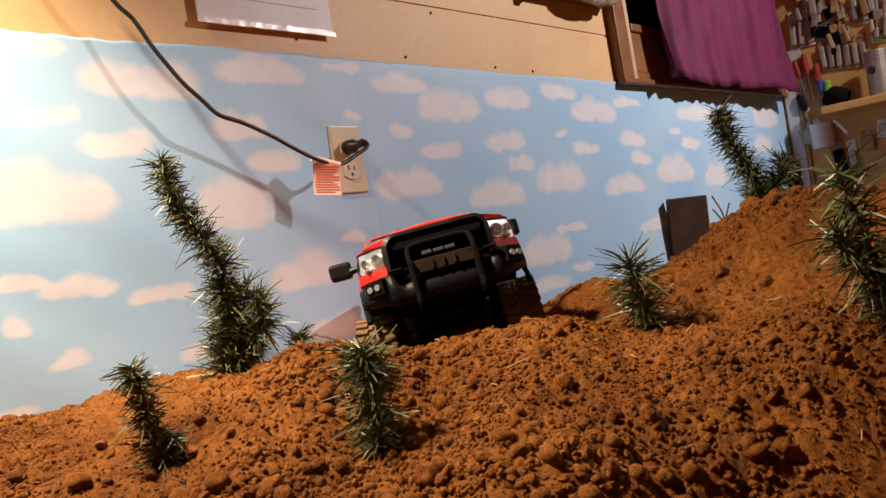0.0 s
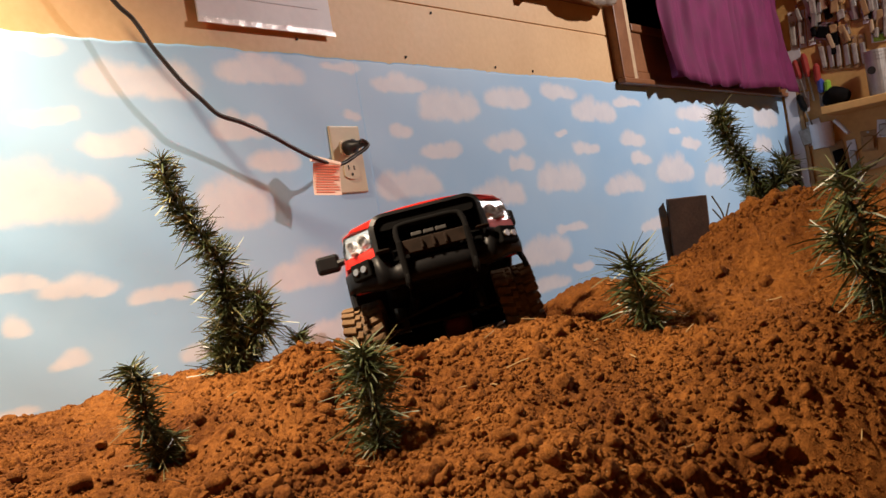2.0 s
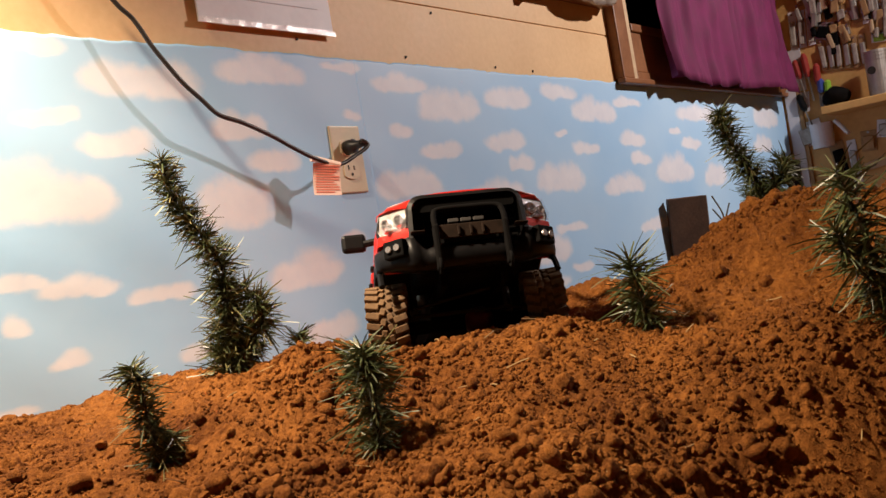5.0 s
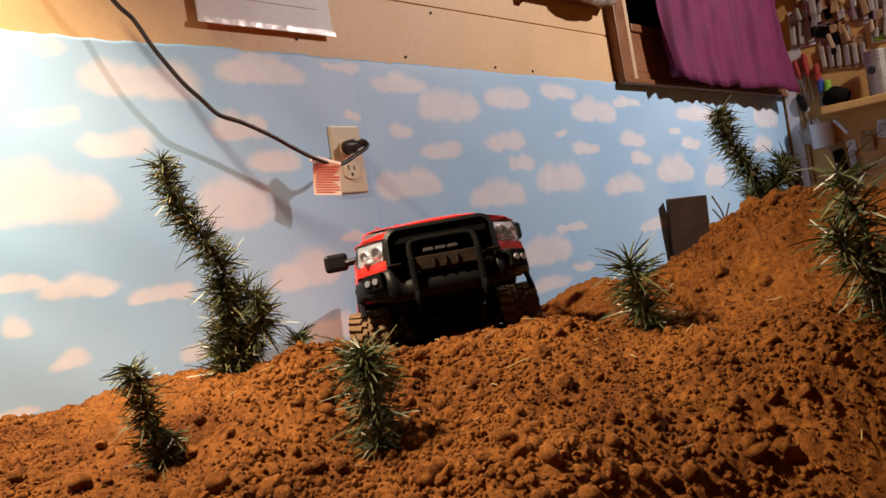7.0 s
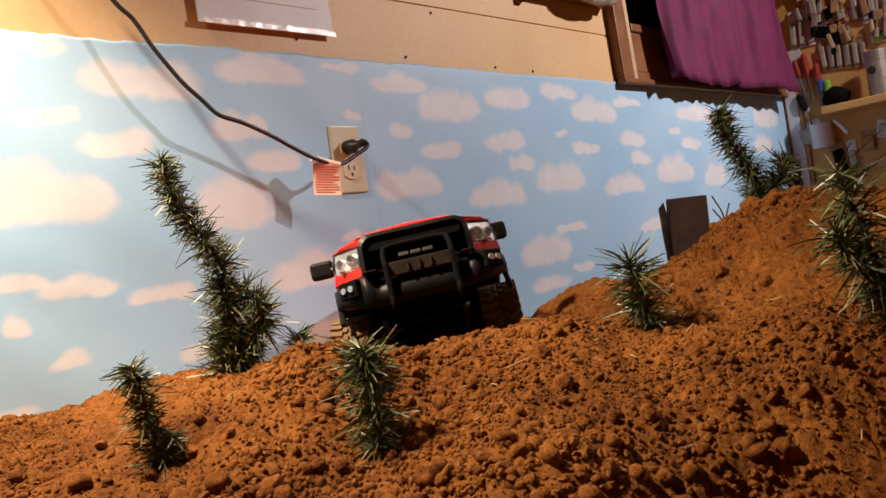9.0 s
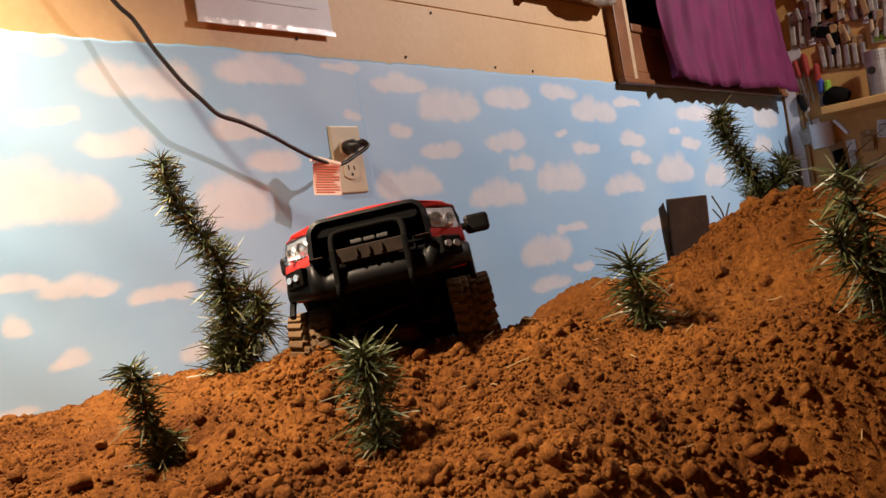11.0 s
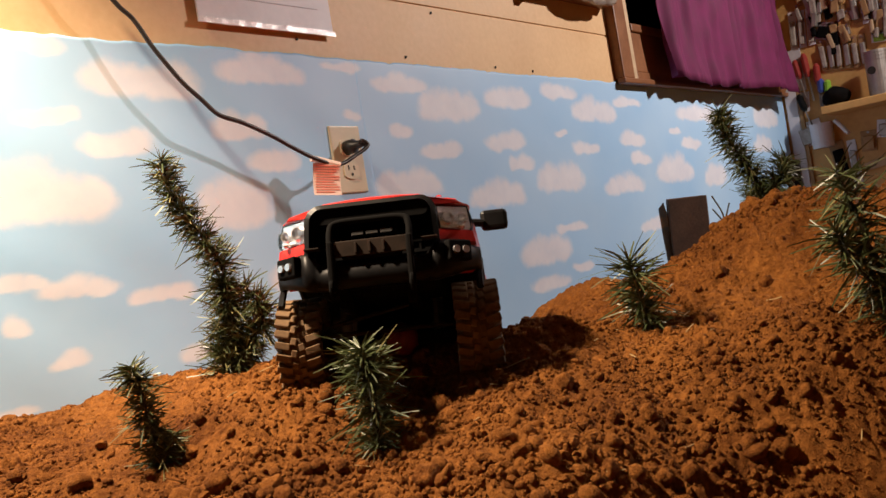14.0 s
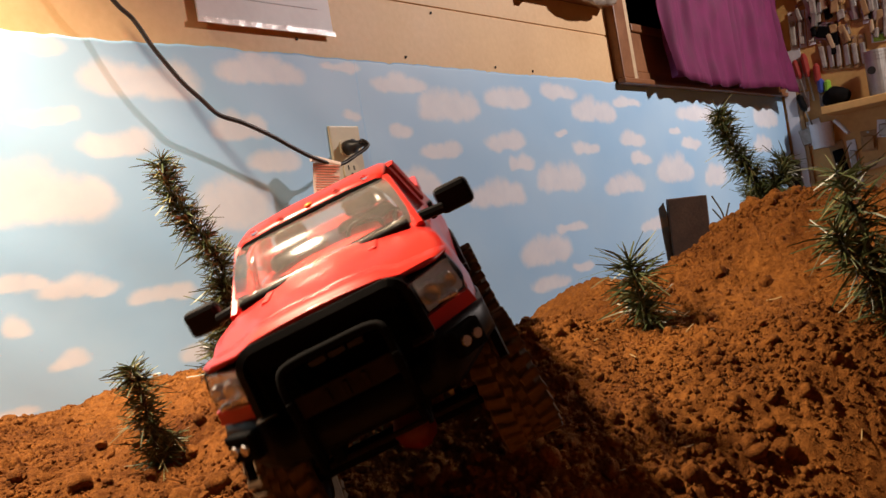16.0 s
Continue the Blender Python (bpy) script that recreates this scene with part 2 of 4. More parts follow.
def pebbles(x, y, step, shift):
    """Packed rounded lumps of about the size step, 0 to 1."""
    x, y = np.asarray(x) / step + 13.1 * shift, np.asarray(y) / step + 57.7 * shift
    i, j = np.floor(x).astype(int), np.floor(y).astype(int)
    best = np.zeros_like(x)
    for di in (-1, 0, 1):
        for dj in (-1, 0, 1):
            p, q = i + di, j + dj
            cx, cy = p + TABLE[p % 256, q % 256], q + TABLE[(p + 91) % 256, (q + 43) % 256]
            size = 0.35 + 0.65 * TABLE[(p + 17) % 256, (q + 151) % 256]
            d2 = ((x - cx) ** 2 + (y - cy) ** 2) / (0.55 * size)
            best = np.maximum(best, size * np.sqrt(np.clip(1 - d2, 0, 1)))
    return best


def soil_height(x, y, rough=True):
    """The heap's height: a broad slope with mounds on it, then ruts, lumps and crumbs."""
    x, y = np.asarray(x, float), np.asarray(y, float)
    u, r = x * AHEAD[0] + y * AHEAD[1], x * ASIDE[0] + y * ASIDE[1]
    z = 0.13 + 0.0 * r
    k = 0
    for a in (0.5, 0.64, 0.77, 0.90, 1.03, 1.18, 1.36, 1.6):
        for i in range(10):
            b, s = (-0.55 + 1.2 * i / 9) * (a / 0.9), 0.09 + 0.07 * (a - 0.5)
            z = z + MOUND_HEIGHTS[k] * np.exp(-((u - a) ** 2 + (r - b) ** 2) / (2 * s * s))
            k += 1
    # the low saddle left of the hill, the bank that the wheels climb, and the hill's flatter shoulder
    z = z - 0.012 * np.exp(-((u - 1.34) / 0.14) ** 2 - ((r - 0.20) / 0.09) ** 2) - 0.008 * np.exp(-((u - 1.18) / 0.07) ** 2 - ((r - 0.29) / 0.07) ** 2)
    z = z + 0.013 * np.exp(-((u - 0.92) / 0.04) ** 2 - ((r - 0.12) / 0.05) ** 2) + 0.010 * np.exp(-((u - 0.92) / 0.035) ** 2 - ((r + 0.05) / 0.05) ** 2)
    z = z + 0.020 * np.exp(-((u - 0.955) / 0.05) ** 2 - ((r + 0.15) / 0.055) ** 2)
    if rough:
        z = z - 0.006 + 0.006 * lattice(x, y, 0.11, 1) + 0.005 * lattice(x, y, 0.05, 2)
        a, b = x * 0.8 + y * 0.6, y * 0.8 - x * 0.6
        wx, wy = x + 0.004 * lattice(x, y, 0.012, 8), y + 0.004 * lattice(x, y, 0.012, 9)
        coarse = np.clip(0.5 + 0.9 * lattice(x, y, 0.13, 5), 0.1, 1)
        z = z + 0.0062 * coarse * pebbles(wx, wy, 0.024, 1) ** 1.3 + 0.0044 * np.clip(coarse + 0.2, 0, 1) * pebbles(wy, wx, 0.0125, 2)
        z = z + 0.0025 * pebbles(wx, wy, 0.0066, 3) + 0.0030 * lattice(a, b, 0.016, 4) + 0.0010 * lattice(a, b, 0.005, 7)
    return z


def steps(stops):
    out = [stops[0][0]]
    for (a, _), (b, d) in zip(stops, stops[1:]):
        n = max(1, round((b - a) / d))
        out += [a + (b - a) * (i + 1) / n for i in range(n)]
    return np.array(out)


def soil_heap():
    xs = steps([(-1.9, 0), (0.0, 0.06), (0.2, 0.012), (1.25, 0.0021), (1.6, 0.006), (2.0, 0.012), (WALL_X, 0.04)])
    ys = steps([(-2.1, 0), (-0.3, 0.06), (0.05, 0.012), (0.95, 0.0021), (1.06, 0.005)])
    gx, gy = np.meshgrid(xs, ys)
    gz = soil_height(gx, gy)
    nx, ny = len(xs), len(ys)
    me = bpy.data.meshes.new("ground")
    me.vertices.add(nx * ny)
    me.vertices.foreach_set("co", np.stack([gx, gy, gz], -1).astype(np.float32).ravel())
    i, j = np.meshgrid(np.arange(nx - 1), np.arange(ny - 1))
    a = (j * nx + i).ravel()
    quads = np.stack([a, a + 1, a + 1 + nx, a + nx], -1)
    me.loops.add(quads.size)
    me.loops.foreach_set("vertex_index", quads.ravel())
    me.polygons.add(len(quads))
    me.polygons.foreach_set("loop_start", np.arange(len(quads)) * 4)
    me.polygons.foreach_set("use_smooth", np.ones(len(quads), bool))
    me.update(calc_edges=True)
    me.materials.append(SOIL)
    return tagged(new("ground", me), "loose reddish brown soil heaped into slopes and a ridge", "soil", kind="structure")


soil_heap()


# ---- walls, ceiling ----
def room():
    t = 0.12
    # the paper sky's wall, with the window opening 2.17..3.16 wide above 0.70
    bm = bmesh.new()
    x0, x1 = 2.165, 3.17
    for lo, hi in (((-2.0, 0, -0.3), (x0, t, 2.4)), ((x1, 0, -0.3), (WALL_X + t, t, 2.4)), ((x0, 0, -0.3), (x1, t, 0.69)), ((x0, 0, 1.75), (x1, t, 2.4))):
        box(bm, (lo[0], WALL_Y + lo[1], lo[2]), (hi[0], WALL_Y + hi[1], hi[2]))
    bmesh.ops.remove_doubles(bm, verts=bm.verts, dist=0.0001)
    tagged(part("wall_north", bm, CREAM), "cream painted board wall behind the paper sky", "wall", kind="structure")
    # boards on it, each with its own edges
    wall = bpy.data.objects["wall_north"]
    for a, b, c, d in ((0.50, 0.774, -2.0, 2.034), (0.779, 1.02, -2.0, 2.034), (1.025, 1.30, -2.0, 2.034), (1.305, 1.60, -2.0, 2.034)):
        part("board", boxed((c, WALL_Y - 0.003, a), (d, WALL_Y + 0.001, b), 0.001), CREAM, wall)
    bm = boxed((WALL_X, -2.2, -0.3), (WALL_X + t, WALL_Y, 2.4))
    tagged(part("wall_east", bm, PEGWOOD), "brown plywood wall hung with tools and packets", "wall", kind="structure")
    # unseen walls and ceiling, added to close the room and bounce fill light
    bm = boxed((-2.0 - t, -2.2, -0.3), (-2.0, WALL_Y + t, 2.4))
    tagged(part("wall_west", bm, BOUNCE_PAINT), "plain room wall out of view, pale to bounce fill light", "wall", kind="structure")
    bm = boxed((-2.0 - t, -2.2 - t, -0.3), (WALL_X + t, -2.2, 2.4))
    tagged(part("wall_south", bm, BOUNCE_PAINT), "plain room wall out of view, pale to bounce fill light", "wall", kind="structure")
    bm = boxed((-2.0 - t, -2.2 - t, 2.4), (WALL_X + t, WALL_Y + t, 2.5))
    tagged(part("ceiling", bm, BOUNCE_PAINT), "plain ceiling out of view, pale to bounce fill light", "ceiling", kind="structure")


room()

CLOUDS_NEAR = [(0.44, 0.200, 0.019, 0.008), (0.46, 0.297, 0.019, 0.012), (0.47, 0.347, 0.029, 0.013), (0.48, 0.445, 0.027, 0.020), (0.52, 0.457, 0.092, 0.042), (0.52, 0.244, 0.028, 0.012), (0.53, 0.553, 0.032, 0.013), (0.53, 0.646, 0.039, 0.016), (0.54, 0.334, 0.051, 0.015), (0.63, 0.520, 0.057, 0.021), (0.66, 0.313, 0.047, 0.015), (0.68, 0.610, 0.095, 0.033), (0.70, 0.224, 0.027, 0.012), (0.80, 0.425, 0.060, 0.038), (0.83, 0.540, 0.047, 0.022), (0.89, 0.486, 0.050, 0.020), (0.89, 0.629, 0.090, 0.025), (0.92, 0.313, 0.086, 0.031)]
CLOUDS_MID = [(0.94, 0.213, 0.059, 0.022), (1.03, 0.353, 0.026, 0.011), (1.06, 0.645, 0.040, 0.010), (1.07, 0.560, 0.022, 0.010), (1.19, 0.436, 0.088, 0.029), (1.19, 0.532, 0.026, 0.013), (1.20, 0.622, 0.069, 0.019), (1.29, 0.497, 0.057, 0.019), (1.34, 0.584, 0.101, 0.034), (1.45, 0.403, 0.100, 0.029), (1.51, 0.512, 0.064, 0.022), (1.54, 0.603, 0.093, 0.025), (1.55, 0.463, 0.050, 0.017), (1.59, 0.201, 0.075, 0.018), (1.59, 0.275, 0.107, 0.034), (1.70, 0.429, 0.106, 0.036), (1.71, 0.314, 0.071, 0.013), (1.73, 0.529, 0.024, 0.010)]
CLOUDS_FAR = [(1.73, 0.221, 0.036, 0.013), (1.75, 0.626, 0.073, 0.021), (1.83, 0.495, 0.057, 0.020), (1.89, 0.585, 0.108, 0.031), (1.99, 0.399, 0.110, 0.028), (2.06, 0.610, 0.076, 0.015), (2.07, 0.512, 0.067, 0.022), (2.09, 0.461, 0.056, 0.018), (2.13, 0.287, 0.127, 0.018), (2.28, 0.428, 0.127, 0.039), (2.32, 0.533, 0.029, 0.013), (2.41, 0.498, 0.065, 0.020), (2.48, 0.587, 0.158, 0.027), (2.55, 0.399, 0.083, 0.034), (2.75, 0.464, 0.092, 0.022), (2.98, 0.488, 0.094, 0.029), (3.05, 0.586, 0.119, 0.044)]


def paper_sky():
    """The printed sky paper, two lengths side by side, slightly wavy, with a ragged top edge."""
    clouds = CLOUDS_NEAR + CLOUDS_MID + CLOUDS_FAR
    for a, b, gap in ((-0.9, 1.098, 0.0003), (1.090, WALL_X - 0.012, 0.0)):
        nx, nz = int((b - a) / 0.0042), 150
        gx, gs = np.meshgrid(np.linspace(a, b, nx), np.linspace(0, 1, nz))
        top = 0.657 + 0.0025 * lattice(gx, 0 * gx, 0.05, 8) + 0.0015 * lattice(gx, 0 * gx, 0.013, 9)
        gz = 0.02 + (top - 0.02) * gs
        wave = 0.0016 * lattice(gx, gz, 0.16, 3) + 0.0022 * lattice(gx + 0.8 * gz, 0.4 * gz, 0.11, 4) * np.clip((1.08 - gx) / 0.2, 0, 1) + 0.0008 * lattice(gx + 0.6 * gz, gz, 0.09, 4)
        gy = WALL_Y - 0.0075 - gap - wave
        dens = np.zeros_like(gx)
        wx = gx + 0.007 * lattice(gx, gz, 0.035, 5) + 0.003 * lattice(gx, gz, 0.015, 1)
        wz = gz + 0.005 * lattice(gx, gz, 0.03, 6) + 0.001 * lattice(gx, gz, 0.013, 2)
        puffs = random.Random(5)
        for cx, cz, hw, hh in clouds:
            # a row of puffs on a nearly flat base, the tallest near the middle
            n = 2 + int(hw / 0.04)
            for k in range(n):
                q = -0.68 + 1.36 * (k + puffs.uniform(0.25, 0.75)) / n
                tall = hh * (1.5 - 0.8 * q * q) * puffs.uniform(0.65, 1.1)
                wide = max(hw * 2.0 / n, 1.1 * tall)
                e = wz - cz + 0.35 * hh
                e = np.where(e < 0, e / (0.75 * hh), e / tall)
                dens = np.maximum(dens, np.clip(1.25 - ((wx - cx - q * hw) / wide) ** 2 - e ** 2, 0, 1) * 0.80)
        verts = np.stack([gx, gy, gz], -1).reshape(-1, 3)
        i, j = np.meshgrid(np.arange(nx - 1), np.arange(nz - 1))
        k = (j * nx + i).ravel()
        ob = mesh_from("sky_paper", verts.tolist(), np.stack([k, k + 1, k + 1 + nx, k + nx], -1).tolist(), SKY_PAPER, smooth=True)
        at = ob.data.attributes.new("cloud", "FLOAT", "POINT")
        at.data.foreach_set("value", dens.ravel().astype(np.float32))
        solid = ob.modifiers.new("paper", "SOLIDIFY")
        solid.thickness, solid.offset = 0.0002, 1
        tagged(ob, "pale blue printed paper sky with small pinkish white clouds", "wallpaper", group="paper sky", kind="structure")


paper_sky()


# ---- on the sky wall: window, curtain, socket, cable, calendar ----
def window():
    w = tagged(empty("window_1"), "brown wooden window frame with a dark pane behind a curtain", "window", kind="structure")
    y = WALL_Y
    part("casing", boxed((2.036, y - 0.030, 0.664), (2.094, y + 0.004, 1.80), 0.003), WINDOW_WOOD, w)
    part("casing", boxed((3.185, y - 0.030, 0.664), (3.235, y + 0.004, 1.80), 0.003), WINDOW_WOOD, w)
    part("casing", boxed((2.036, y - 0.030, 1.80), (3.235, y + 0.004, 1.85), 0.003), WINDOW_WOOD, w)
    part("sill", boxed((2.030, y - 0.034, 0.650), (3.245, y - 0.010, 0.664), 0.003), WINDOW_WOOD, w)
    part("jamb", boxed((2.094, y - 0.026, 0.664), (2.118, y + 0.10, 1.76), 0.002), PALE_WOOD, w, "pale bare wood jamb")
    part("jamb", boxed((3.155, y - 0.026, 0.664), (3.185, y + 0.10, 1.76), 0.002), WINDOW_WOOD, w)
    part("stool", boxed((2.118, y - 0.026, 0.664), (3.155, y + 0.10, 0.684), 0.002), WINDOW_WOOD, w)
    part("bottom_rail", boxed((2.118, y - 0.024, 0.684), (3.155, y + 0.050, 0.790), 0.003), WINDOW_WOOD, w)
    part("bottom_rail", boxed((2.118, y - 0.030, 0.790), (3.155, y + 0.060, 0.812), 0.003), WINDOW_WOOD, w)
    part("pane", boxed((2.118, y + 0.060, 0.812), (3.155, y + 0.064, 1.76)), glass("night_pane", (0.25, 0.25, 0.27)), w)
    # added backing, not a window part: near-black colour stands for the dark outdoors
    part("shutter", boxed((2.10, y + 0.122, 0.60), (3.24, y + 0.135, 1.85)), NIGHT, w, "black board added outside to stand for the night")


window()


def curtain():
    """A gathered cloth, hung over the window, with folds that narrow toward the top."""
    nx, nz = 220, 50
    gx, gs = np.meshgrid(np.linspace(0, 1, nx), np.linspace(0, 1, nz))
    left = 2.175 + 0.045 * (1 - gs) ** 8 + 0.012 * lattice(gs, 0 * gs, 0.2, 5)
    x = left + (3.16 - left) * gx
    hem = 0.656 - 0.012 * lattice(gx, 0 * gx, 0.21, 3) - 0.004 * lattice(gx, 0 * gx, 0.06, 4) - 0.003 * np.abs(lattice(gx, 0 * gx, 0.022, 2)) - 0.012 * gx + 0.02 * np.clip(0.12 - gx, 0, 1)
    z = hem + (1.78 - hem) * gs
    drift = gx + 0.03 * lattice(gs, gx, 0.5, 7)
    fold = 0.75 * lattice(drift, 0.15 * gs, 0.075, 6) + 0.45 * lattice(drift, 0.1 * gs, 0.031, 9)
    y = WALL_Y - 0.082 - 0.034 * fold - 0.005 * lattice(gx, gs, 0.06, 8)
    k = (lambda i, j: (j * nx + i).ravel())(*np.meshgrid(np.arange(nx - 1), np.arange(nz - 1)))
    ob = mesh_from("curtain", np.stack([x, y, z], -1).reshape(-1, 3).tolist(), np.stack([k, k + 1, k + 1 + nx, k + nx], -1).tolist(), CURTAIN_CLOTH, smooth=True)
    solid = ob.modifiers.new("cloth", "SOLIDIFY")
    solid.thickness = 0.0015
    tagged(ob, "purple cloth curtain with soft folds over the window", "curtain")
    bm = bmesh.new()
    tube(bm, [(2.1, WALL_Y - 0.075, 1.785), (3.25, WALL_Y - 0.075, 1.785)], 0.008, 10)
    tagged(part("curtain_rod", bm, STEEL), "thin metal curtain rod above the window", "rod")


curtain()


def wall_socket():
    s = tagged(empty("wall_socket", pose(1.0423, WALL_Y - 0.0062, 0.4824)), "ivory double wall socket with a cable plugged in", "socket")
    bm = bmesh.new()
    box(bm, (-0.035, -0.006, -0.0572), (0.035, 0.0, 0.0572), 0.0025, seg=3)
    part("cover_plate", bm, IVORY, s)
    for dz in (0.0195, -0.0195):
        bm = bmesh.new()
        out = [(0.0165 * math.copysign(min(1, abs(1.25 * math.cos(a))), math.cos(a)), 0.0145 * math.sin(a)) for a in (i * math.tau / 28 for i in range(28))]
        plate(bm, out, 0.002, pose(0, -0.006, dz, 90))
        face = part("outlet_face", bm, IVORY, s)
        for dx, h in ((-0.0063, 0.0085), (0.0063, 0.007)):
            part("slot", boxed((dx - 0.0011, -0.0086, dz + 0.001), (dx + 0.0011, -0.0075, dz + 0.001 + h)), DARK_SLOT, face)
        bm = bmesh.new()
        disc(bm, (0, -0.0083, dz - 0.0065), (0, 1, 0), 0.0025, 0.001, 14)
        part("slot", bm, DARK_SLOT, face)
    bm = bmesh.new()
    disc(bm, (0, -0.0066, 0), (0, 1, 0), 0.003, 0.0012, 14)
    part("screw", bm, STEEL, s)
    return s


wall_socket()


def power_cable():
    c = tagged(empty("power_cable"), "black power cable with a moulded plug and paper tag", "cable")
    y = WALL_Y
    run = [(0.604, y - 0.040, 0.741), (0.638, y - 0.042, 0.694), (0.659, y - 0.043, 0.674), (0.678, y - 0.045, 0.641), (0.695, y - 0.047, 0.616), (0.716, y - 0.049, 0.589),
           (0.739, y - 0.051, 0.567), (0.763, y - 0.053, 0.545), (0.800, y - 0.056, 0.533), (0.848, y - 0.056, 0.514), (0.887, y - 0.056, 0.495), (0.929, y - 0.056, 0.477),
           (0.974, y - 0.057, 0.467), (1.014, y - 0.058, 0.481), (1.043, y - 0.060, 0.496), (1.035, y - 0.056, 0.505), (1.040, y - 0.045, 0.502)]
    bm = bmesh.new()
    tube(bm, smooth_path(run, 8), 0.0033, 10)
    part("flex", bm, BLACK_RUBBER, c, smooth=True)
    bm = bmesh.new()
    path = [(1.0405, y - 0.008, 0.5015), (1.0405, y - 0.030, 0.5015), (1.0405, y - 0.034, 0.5015), (1.0415, y - 0.046, 0.5018), (1.043, y - 0.058, 0.501)]
    tube(bm, path, 0.01, 14, radii=[0.0125, 0.012, 0.008, 0.0062, 0.0045])
    part("plug", bm, BLACK_RUBBER, c, smooth=True)
    # the paper tag: wraps the cable, hangs down as a folded sheet
    m = pose(0.949, y - 0.054, 0.4735, 0, 0, -17) @ pose(0, 0, 0, 0, 6, 0)
    bm = bmesh.new()
    tube(bm, [m @ Vector((-0.024, 0, 0.004)), m @ Vector((0.024, 0, -0.006))], 0.0052, 10)
    part("tag_wrap", bm, TAG_PAPER, c)
    bm = bmesh.new()
    n = 10
    for i in range(n + 1):
        s = i / n
        for sx in (-1, 1):
            bm.verts.new(m @ Vector((sx * 0.0235, 0.004 * math.sin(2.5 * s) - 0.004, -0.004 - 0.050 * s)))
    bm.verts.ensure_lookup_table()
    for i in range(n):
        bm.faces.new([bm.verts[k] for k in (2 * i, 2 * i + 1, 2 * i + 3, 2 * i + 2)])
    tag = part("tag", bm, TAG_PAPER, c, "pink paper warning tag with red print")
    tag.modifiers.new("paper", "SOLIDIFY").thickness = 0.0005
    rows = random.Random(3)
    for i in range(11):
        s = 0.08 + 0.082 * i
        a, b = -0.0205, 0.0205 - rows.choice((0, 0, 0.004, 0.009))
        yy = 0.004 * math.sin(2.5 * s) - 0.0052
        z = -0.004 - 0.050 * s
        part("print_line", boxed((a, yy - 0.0004, z - 0.0006), (b, yy, z + 0.0006), 0, m), TAG_INK, tag)


power_cable()


def calendar():
    c = tagged(empty("wall_calendar"), "white printed sheet in a clear sleeve hung on the boards", "calendar")
    y = WALL_Y - 0.010
    bm = boxed((0.785, y - 0.003, 0.694), (1.054, y, 0.98), 0.0012)
    part("sheet", bm, PAPER_WHITE, c)
    for z in (0.735, 0.765, 0.795, 0.825):
        part("print_line", boxed((0.785, y - 0.0036, z), (1.025, y - 0.003, z + 0.0012)), INK_GREY, c)
    bm = bmesh.new()
    n = 26
    for i in range(n + 1):
        x = 0.783 + 0.274 * i / n
        d = 0.0003 * math.sin(i * 2.1) + 0.0003 * math.sin(i * 0.9)
        for z in (0.692 + d * 0.4, 0.7005 + d):
            bm.verts.new((x, y - 0.0052 - d * 0.8, z))
    bm.verts.ensure_lookup_table()
    for i in range(n):
        bm.faces.new([bm.verts[k] for k in (2 * i, 2 * i + 2, 2 * i + 3, 2 * i + 1)])
    e = part("sleeve_edge", bm, CLEAR_FILM, c, "crinkled clear plastic sleeve edge")
    e.modifiers.new("film", "SOLIDIFY").thickness = 0.0015
    part("hook", boxed((0.92, y, 0.95), (0.94, WALL_Y - 0.003, 0.97)), STEEL, c)


calendar()


def wall_nails():
    for x, z in ((0.978, 0.685), (1.335, 0.765), (1.255, 0.80), (1.24, 0.672), (1.52, 0.668), (1.66, 0.667)):
        bm = bmesh.new()
        disc(bm, (x, WALL_Y - 0.0037, z), (0, 1, 0), 0.0026, 0.002, 10)
        tagged(part("nail_head", bm, DARK_SLOT), "dark nail head in the cream board", "nail", group="nails in the boards")


wall_nails()


def high_shelf():
    s = tagged(empty("wall_shelf"), "dark stained narrow shelf on the cream boards", "shelf")
    part("shelf_board", boxed((1.60, WALL_Y - 0.05, 0.845), (2.02, WALL_Y - 0.003, 0.860), 0.002), WINDOW_WOOD, s)
    part("bracket", boxed((1.655, WALL_Y - 0.04, 0.829), (1.675, WALL_Y - 0.003, 0.845), 0.002), WINDOW_WOOD, s)
    bm = bmesh.new()
    made = bmesh.ops.create_icosphere(bm, subdivisions=3, radius=1, matrix=pose(1.90, WALL_Y - 0.058, 0.848) @ Matrix.Diagonal((0.10, 0.016, 0.020, 1)))
    for v in made["verts"]:
        v.co += 0.006 * noise.noise_vector(v.co * 40)
    tagged(part("plastic_bag", bm, BLISTER), "crumpled clear plastic bag lying on the shelf edge", "bag")


high_shelf()


def fence_post():
    bm = boxed((-0.018, -0.051, -0.24), (0.018, 0.051, 0.0), 0.003)
    for v in bm.verts:
        v.co += 0.0025 * noise.noise_vector(v.co * 30)
    ob = part("wooden_post", bm, POST_WOOD)
    ob.matrix_basis = pose(2.195, 1.003, 0.341, 3, -1, 34)
    tagged(ob, "short dark weathered square wooden post in the soil", "post")
    bm = boxed((-0.02, -0.02, -0.1), (0.02, 0.02, 0.0), 0.006)
    ob = part("dark_bottle", bm, BLACK_PLASTIC)
    ob.matrix_basis = pose(2.62, 0.858, 0.40, 0, -4, 10)
    tagged(ob, "small dark upright bottle behind the soil slope", "bottle")
    bm = boxed((-0.022, -0.02, -0.16), (0.022, 0.02, -0.1), 0.004)
    ob = part("bottle_stand", bm, BLACK_PLASTIC)
    ob.matrix_basis = pose(2.62, 0.858, 0.40, 0, -4, 10)
    tagged(ob, "dark block under the bottle in the soil", "block")


fence_post()


